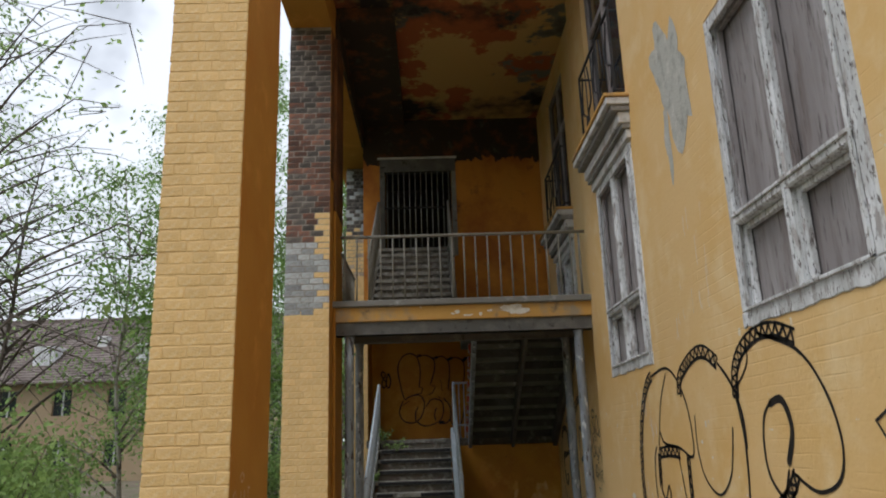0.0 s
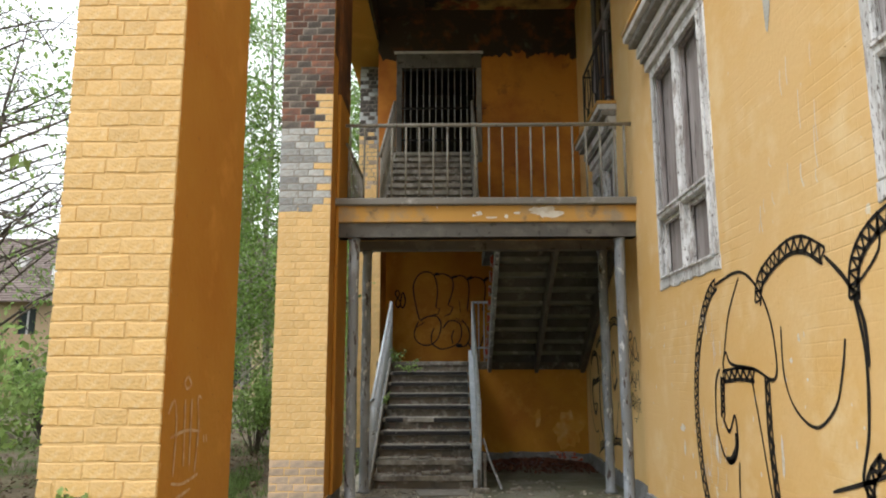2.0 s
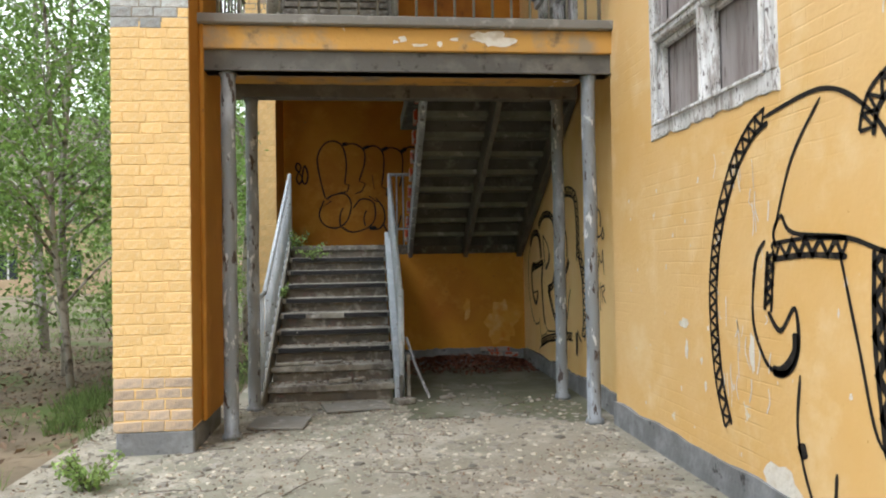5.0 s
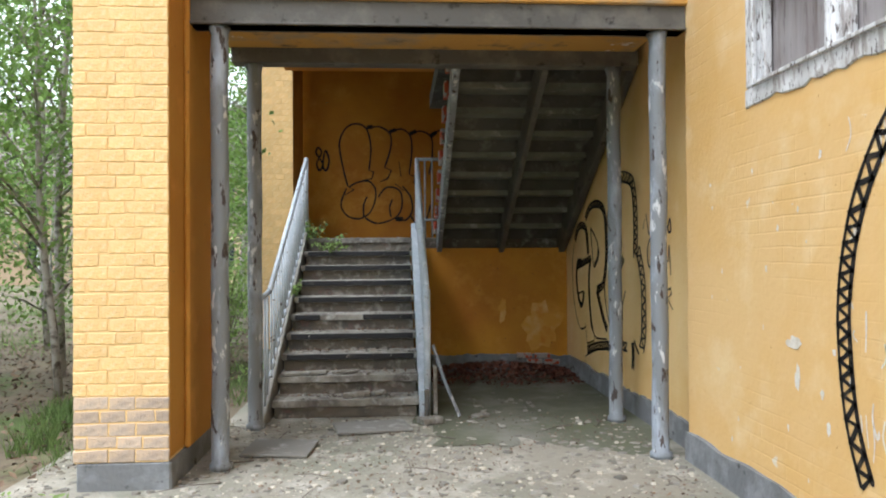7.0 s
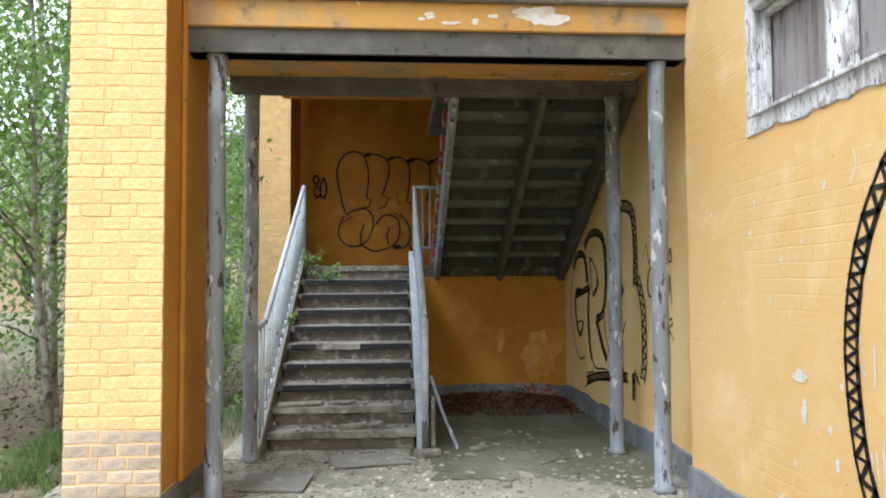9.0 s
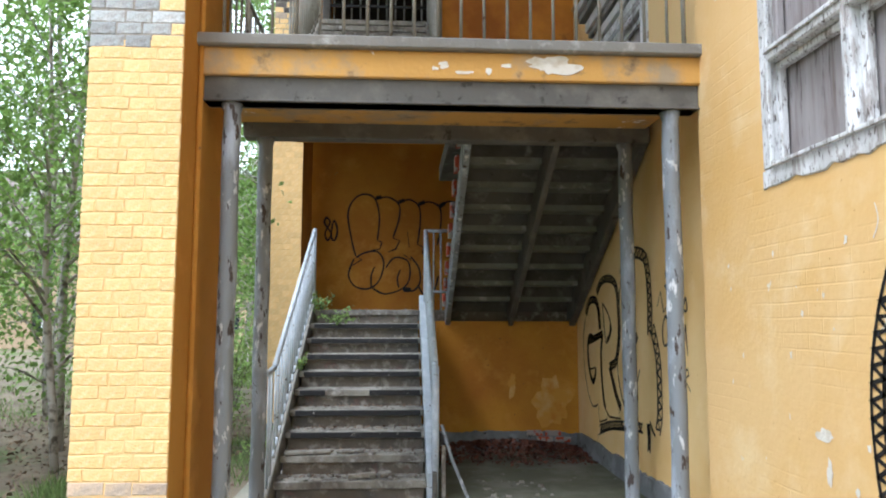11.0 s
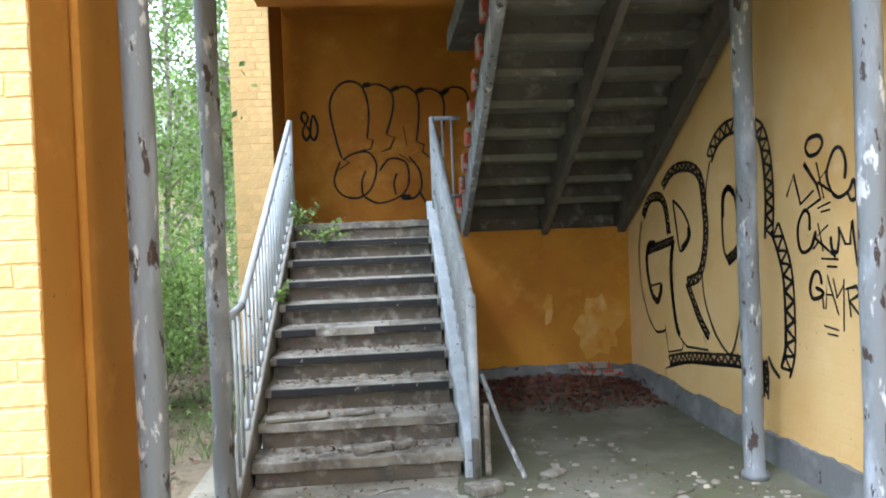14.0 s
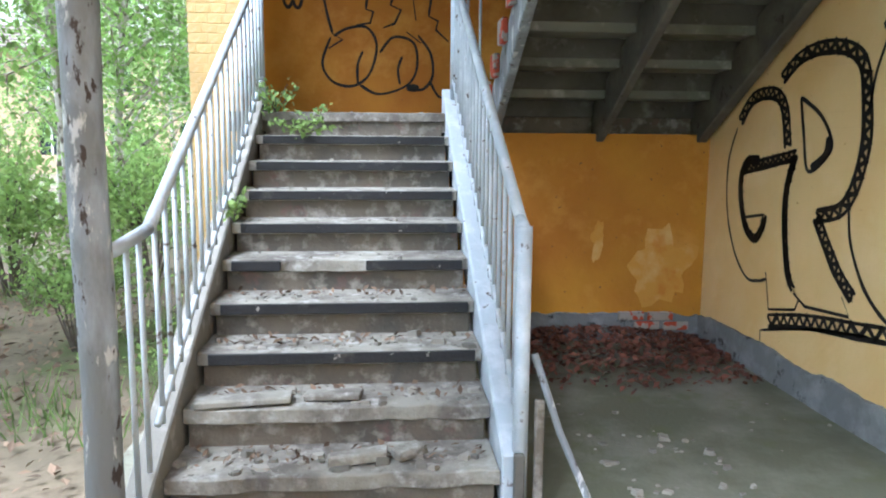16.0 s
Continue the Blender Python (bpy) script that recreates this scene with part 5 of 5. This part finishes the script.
spots = [(-3.6, 18.5), (-2.6, 17.6), (-1.9, 20.5), (-3.0, 23), (-4.9, 21.5), (-7.5, 23), (-6.2, 26), (-2.2, 26.5), (-1.0, 24), (-0.4, 28), (-3.9, 28.5), (-4.2, 12.0), (-5.5, 31), (-1.8, 31), (-8.0, 33), (0.2, 21), (-1.5, 17.8), (-2.0, 34)]
for i, (x, y) in enumerate(spots):
    s = rng.uniform(0.85, 1.2)
    o = copy_thing((birch_a, birch_b, birch_c)[i % 3], pose(x, y, 0, 0, 0, rng.uniform(0, 360)))
    o.scale = (s, s, s)
bare.matrix_basis = pose(-5.2, 9.4, 0)
for x, y, a, s in ((-8.5, 12.5, 140, 1.1), (-7.2, 7.4, 70, 0.8), (-11.5, 16, 220, 1.25), (-14, 20, 20, 1.2), (-16, 25, 320, 1.4), (-13, 11, 190, 0.9), (-6.3, 11.5, 260, 0.75)):
    o = copy_thing(bare, pose(x, y, 0, 0, 0, a))
    o.scale = (s, s, s)


def bush(seed, height, width, leaves, label):
    rng = random.Random(seed)
    ob = thing("bush", 0, 0, 0, label, "bush", "bushes beyond the porch")
    stems, crown = bmesh.new(), bmesh.new()
    for _ in range(16):
        a, f = rng.random() * 6.28, rng.uniform(0.25, 1)
        tip = Vector((math.cos(a) * width * f, math.sin(a) * width * f, height * rng.uniform(0.55, 1.0)))
        mid = tip * 0.5 + Vector((0, 0, height * 0.12))
        pipe(stems, [(0.05 * math.cos(a), 0.05 * math.sin(a), -0.1), mid, tip], [0.014, 0.009, 0.003], 5)
        for q in range(4):
            leaf_quads(crown, mid.lerp(tip, q / 3), leaves // 64, 0.15, 0.045, rng, 0.15)
    part("stem", stems, M_BARKD, ob)
    part("foliage", crown, M_LEAFP, ob)
    return ob


bu = bush(3, 1.7, 1.0, 2200, "leafy young shrub with pale spring leaves")
bu.matrix_basis = pose(-3.6, 7.6, 0)
for x, y, a, s in ((-4.6, 8.8, 90, 1.2), (-5.6, 7.6, 200, 1.1), (-6.4, 9.6, 20, 1.3), (-3.0, 15.6, 60, 0.9), (-1.9, 16.4, 300, 0.9), (-1.6, 13.6, 140, 0.55), (-7.6, 11, 130, 1.4), (-9.5, 13.5, 280, 1.5), (-10.5, 18, 20, 1.7), (-8, 17.5, 330, 1.2), (-13, 15, 60, 1.5), (-1.2, 19.5, 10, 1.2), (-15, 22, 100, 1.8), (-3.5, 21, 40, 1.1)):
    o = copy_thing(bu, pose(x, y, 0, 0, 0, a))
    o.scale = (s, s, s)
rng = random.Random(91)
bm = bmesh.new()


def blades(bm, count, area, rng, keep):
    for _ in range(count):
        x, y = rng.uniform(*area[:2]), rng.uniform(*area[2:])
        if not keep(x, y):
            continue
        h, a, b = rng.uniform(0.07, 0.24), rng.random() * 6.28, rng.random() * 6.28
        z = -0.06 + 0.01 * max(0, -1.4 - x)
        dx, dy = 0.006 * math.cos(a), 0.006 * math.sin(a)
        bm.faces.new([bm.verts.new(p) for p in ((x - dx, y - dy, z), (x + dx, y + dy, z), (x + 0.5 * h * math.cos(b), y + 0.5 * h * math.sin(b), z + h))])


blades(bm, 9000, (-2.4, -1.5, 4.5, 12), rng, lambda x, y: noise.noise((x * 1.6, y * 1.1, 3)) > 0.12)
blades(bm, 2500, (-2.6, -0.7, 10.3, 16), rng, lambda x, y: noise.noise((x * 1.6, y * 1.1, 8)) > 0.15)
blades(bm, 22000, (-14, -2.2, 5, 26), rng, lambda x, y: noise.noise((x * 0.4, y * 0.4, 9)) > -0.02)
tagged(part("grass", bm, M_GRASS), "rough green grass beside the paved strip", "grass", "", "stuff")


def weed(name, x, y, z, seed, n, size, label):
    rng = random.Random(seed)
    ob = thing(name, x, y, z, label, "plant", "weeds in the masonry")
    stems, leaf = bmesh.new(), bmesh.new()
    for _ in range(n):
        a = rng.random() * 6.28
        tip = Vector((x + size * math.cos(a) * rng.uniform(0.3, 1), y + size * 0.7 * math.sin(a), z + size * rng.uniform(0.2, 1.0)))
        pipe(stems, [(x, y, z - 0.01), Vector((x, y, z)).lerp(tip, 0.5) + Vector((0, 0, 0.02)), tip], [0.003, 0.0025, 0.0015], 4)
        for q in range(5):
            leaf_quads(leaf, Vector((x, y, z)).lerp(tip, 0.3 + 0.17 * q), 3, 0.022, 0.024, rng)
    part("stem", stems, M_BARKD, ob)
    part("foliage", leaf, M_LEAFP, ob)


weed("weed", -0.16, 13.60, 1.632, 1, 9, 0.24, "small green seedling growing at the stair head")
weed("weed", 0.05, 13.32, 1.472, 2, 9, 0.20, "small green seedling growing from a step")
weed("weed", -0.24, 12.45, 1.02, 3, 6, 0.15, "small green seedling growing on the stair string")
weed("weed", -0.62, 12.9, 0.0, 4, 16, 0.75, "leafy weed beside the stair")
weed("weed", -1.0, 8.3, 0.0, 5, 22, 0.24, "tuft of green weeds in the paving")
weed("weed", -0.95, 4.78, 0.85, 6, 4, 0.10, "small seedling rooted in the pillar bricks")
weed("weed", -1.02, 4.78, 0.65, 7, 4, 0.10, "small seedling rooted in the pillar bricks")


def sky_screen_wood(area, height, count, seed):
    """Unseen wood added round about to hold back low sky light: trunks, leaf clumps."""
    rng = random.Random(seed)
    trunks, leaf = bmesh.new(), bmesh.new()
    for _ in range(count // 120):
        x, y = rng.uniform(*area[:2]), rng.uniform(*area[2:])
        tube(trunks, (x, y, -0.3), (x + rng.uniform(-0.4, 0.4), y, height * 0.9), 0.14, 7, 0.03)
    for _ in range(count):
        x, y = rng.uniform(*area[:2]), rng.uniform(*area[2:])
        top = height * (0.85 + 0.25 * noise.noise((x * 0.2, y * 0.2, seed)))
        leaf_quads(leaf, (x, y, top * rng.random() ** 0.8), 1, 0.2, 0.34, rng)
    tagged(part("sky_screen_trunks", trunks, M_BARKD), "trunks of unseen wood added to block low sky light", "trees", "", "stuff")
    tagged(part("wood_foliage", leaf, M_LEAF), "spring foliage of unseen wood added to block low sky light", "trees", "", "stuff")


# both belts stand out of view, south and west, to darken the stairwell
sky_screen_wood((-40, 16, -27, -13), 11.0, 15000, 5)
sky_screen_wood((-36, -25, -14, 40), 8.0, 9000, 6)


# ---- the far house ----
fh = thing("apartment_house", -24, 46, 0, "long faded ochre house with an old tiled roof", "building")
FX0, FX1, FY, FE, FR = -46.0, -6.0, 44.0, 5.9, 10.2
holes = [(FX0 + 2 + 3.2 * i, FX0 + 3.1 + 3.2 * i, z, z + 1.5) for i in range(12) for z in (0.9, 3.8)]
bm = bmesh.new()
wall_pieces(bm, FX0, FX1, FY, FY + 0.4, -0.3, FE, holes, "x")
box(bm, FX0, FX0 + 0.4, FY + 0.4, FY + 9, -0.3, FE)
box(bm, FX1 - 0.4, FX1, FY + 0.4, FY + 9, -0.3, FE)
box(bm, FX0, FX1, FY + 9, FY + 9.4, -0.3, FE)
part("wall", bm, M_FARWALL, fh)
for x0, x1, z0, z1 in holes:
    wob = boxpart("window", (x0, x1, FY + 0.18, FY + 0.24, z0, z1), M_GLASS, fh, "dark pane in a pale frame")
    boxpart("window_frame", ((x0 + x1) / 2 - 0.05, (x0 + x1) / 2 + 0.05, FY + 0.14, FY + 0.178, z0, z1), M_PALE, wob)
bm = bmesh.new()
tube(bm, (FX0 - 0.5, FY + 4.7, FR + 0.02), (FX1 + 0.5, FY + 4.7, FR + 0.02), 0.14, 8)
roof = part("roof", bm, M_TILE, fh, "dark weathered clay tiles")
rows = 26
for side in (0, 1):
    for i in range(rows):
        f0, f1 = i / rows, (i + 1.12) / rows
        ya, yb = FY - 0.6 + 5.3 * f0, FY - 0.6 + 5.3 * f1
        za, zb = FE - 0.25 + (FR - FE + 0.25) * f0, FE - 0.25 + (FR - FE + 0.25) * f1
        if side:
            ya, yb = 2 * (FY + 4.7) - ya, 2 * (FY + 4.7) - yb
        bm = bmesh.new()
        v = [bm.verts.new((x, *p)) for x in (FX0 - 0.5, FX1 + 0.5) for p in ((ya, za), (ya, za + 0.09), (yb, zb + 0.01), (yb, zb - 0.06))]
        for q in ((0, 1, 2, 3), (7, 6, 5, 4), (0, 4, 5, 1), (1, 5, 6, 2), (2, 6, 7, 3), (3, 7, 4, 0)):
            bm.faces.new([v[k] for k in q])
        part("tile_course", bm, M_TILE, roof)
for i in range(6):
    x = FX0 + 4 + i * 6.2
    boxpart("dormer", (x, x + 1.3, FY + 0.7, FY + 3.2, FE + 0.9, FE + 2.1), M_PALE, roof, "small pale dormer", 0.03)
    boxpart("roof_window", (x + 3.1, x + 3.7, FY + 2.2, FY + 2.9, FE + 2.1, FE + 2.85), M_HOOD, roof, "pale roof light", 0.03)


# ---- bricks of the pillars, last ----
def brick_mesh(w, seed):
    bm = bmesh.new()
    box(bm, -w / 2 + 0.003, w / 2 - 0.003, -0.02, 0.0, -0.0362, 0.0362)
    r = random.Random(seed)
    for v in bm.verts:
        v.co += Vector((r.uniform(-0.004, 0.004), r.uniform(-0.0012, 0.0012), r.uniform(-0.005, 0.005)))
    bmesh.ops.bevel(bm, geom=[e for e in bm.edges if e.verts[0].co.y < -0.01 and e.verts[1].co.y < -0.01], offset=0.004, segments=1, affect="EDGES")
    return bm


def brick_face(ob, x0, x1, y, z0, z1, choose, seed):
    """Courses of brick on the south face of a pillar, headers and stretchers in turn."""
    rng = random.Random(seed)
    store = {}
    z, row = z0 + 0.04, 0
    width = x1 - x0
    while z < z1 - 0.03:
        if row % 2:
            ws = [width * 0.15, width * 0.30, width * 0.27, width * 0.28]
        else:
            ws = [width * 0.37, width * 0.28, width * 0.35]
        if row % 4 == 3:
            ws = ws[::-1]
        x = x0
        for w in ws:
            material = choose((x + w / 2 - x0) / width, z, rng)
            k = rng.randint(0, 2)
            key = (round(w, 3), k, material.name)
            if key not in store:
                store[key] = finish("brick", brick_mesh(w, k + int(w * 1000)), material)
            b = new("brick", store[key])
            b.parent = ob
            b.matrix_parent_inverse = ob.matrix_basis.inverted()
            b.matrix_basis = pose(x + w / 2, y + 0.0155 + rng.uniform(-0.0012, 0.0012), z + rng.uniform(-0.002, 0.002), 0, rng.uniform(-0.4, 0.4), 0)
            x += w
        z += 0.0785
        row += 1


def choose_near(u, z, r):
    return M_BRICKY if r.random() < 0.985 or z > 3 else M_BRICKW


def choose_mid(u, z, r):
    if z < 0.58 + 0.03 * r.random():
        return M_BRICKW
    edge = 0.78 + 0.1 * r.random()
    if z > 4.1 and (u < edge or z > 4.5):
        return M_BRICKS if r.random() < (0.3 if z < 5.2 else 0.65) else M_BRICKR
    if z > 3.18 and u < edge:
        return M_BRICKG
    return M_BRICKY


def choose_far(u, z, r):
    if z > 5.6 + 0.4 * r.random():
        return M_BRICKS if r.random() < 0.7 else M_BRICKG
    if z > 4.8 and r.random() < 0.3:
        return M_BRICKW
    return M_BRICKY


brick_face(pillar_near, -1.10, -0.55, 4.80, 0.17, 6.9, choose_near, 1)
brick_face(pillar_mid, -1.12, -0.55, 9.12, 0.17, 7.2, choose_mid, 2)
brick_face(pillar_far, -0.98, -0.55, 14.55, 0.17, 7.2, choose_far, 3)
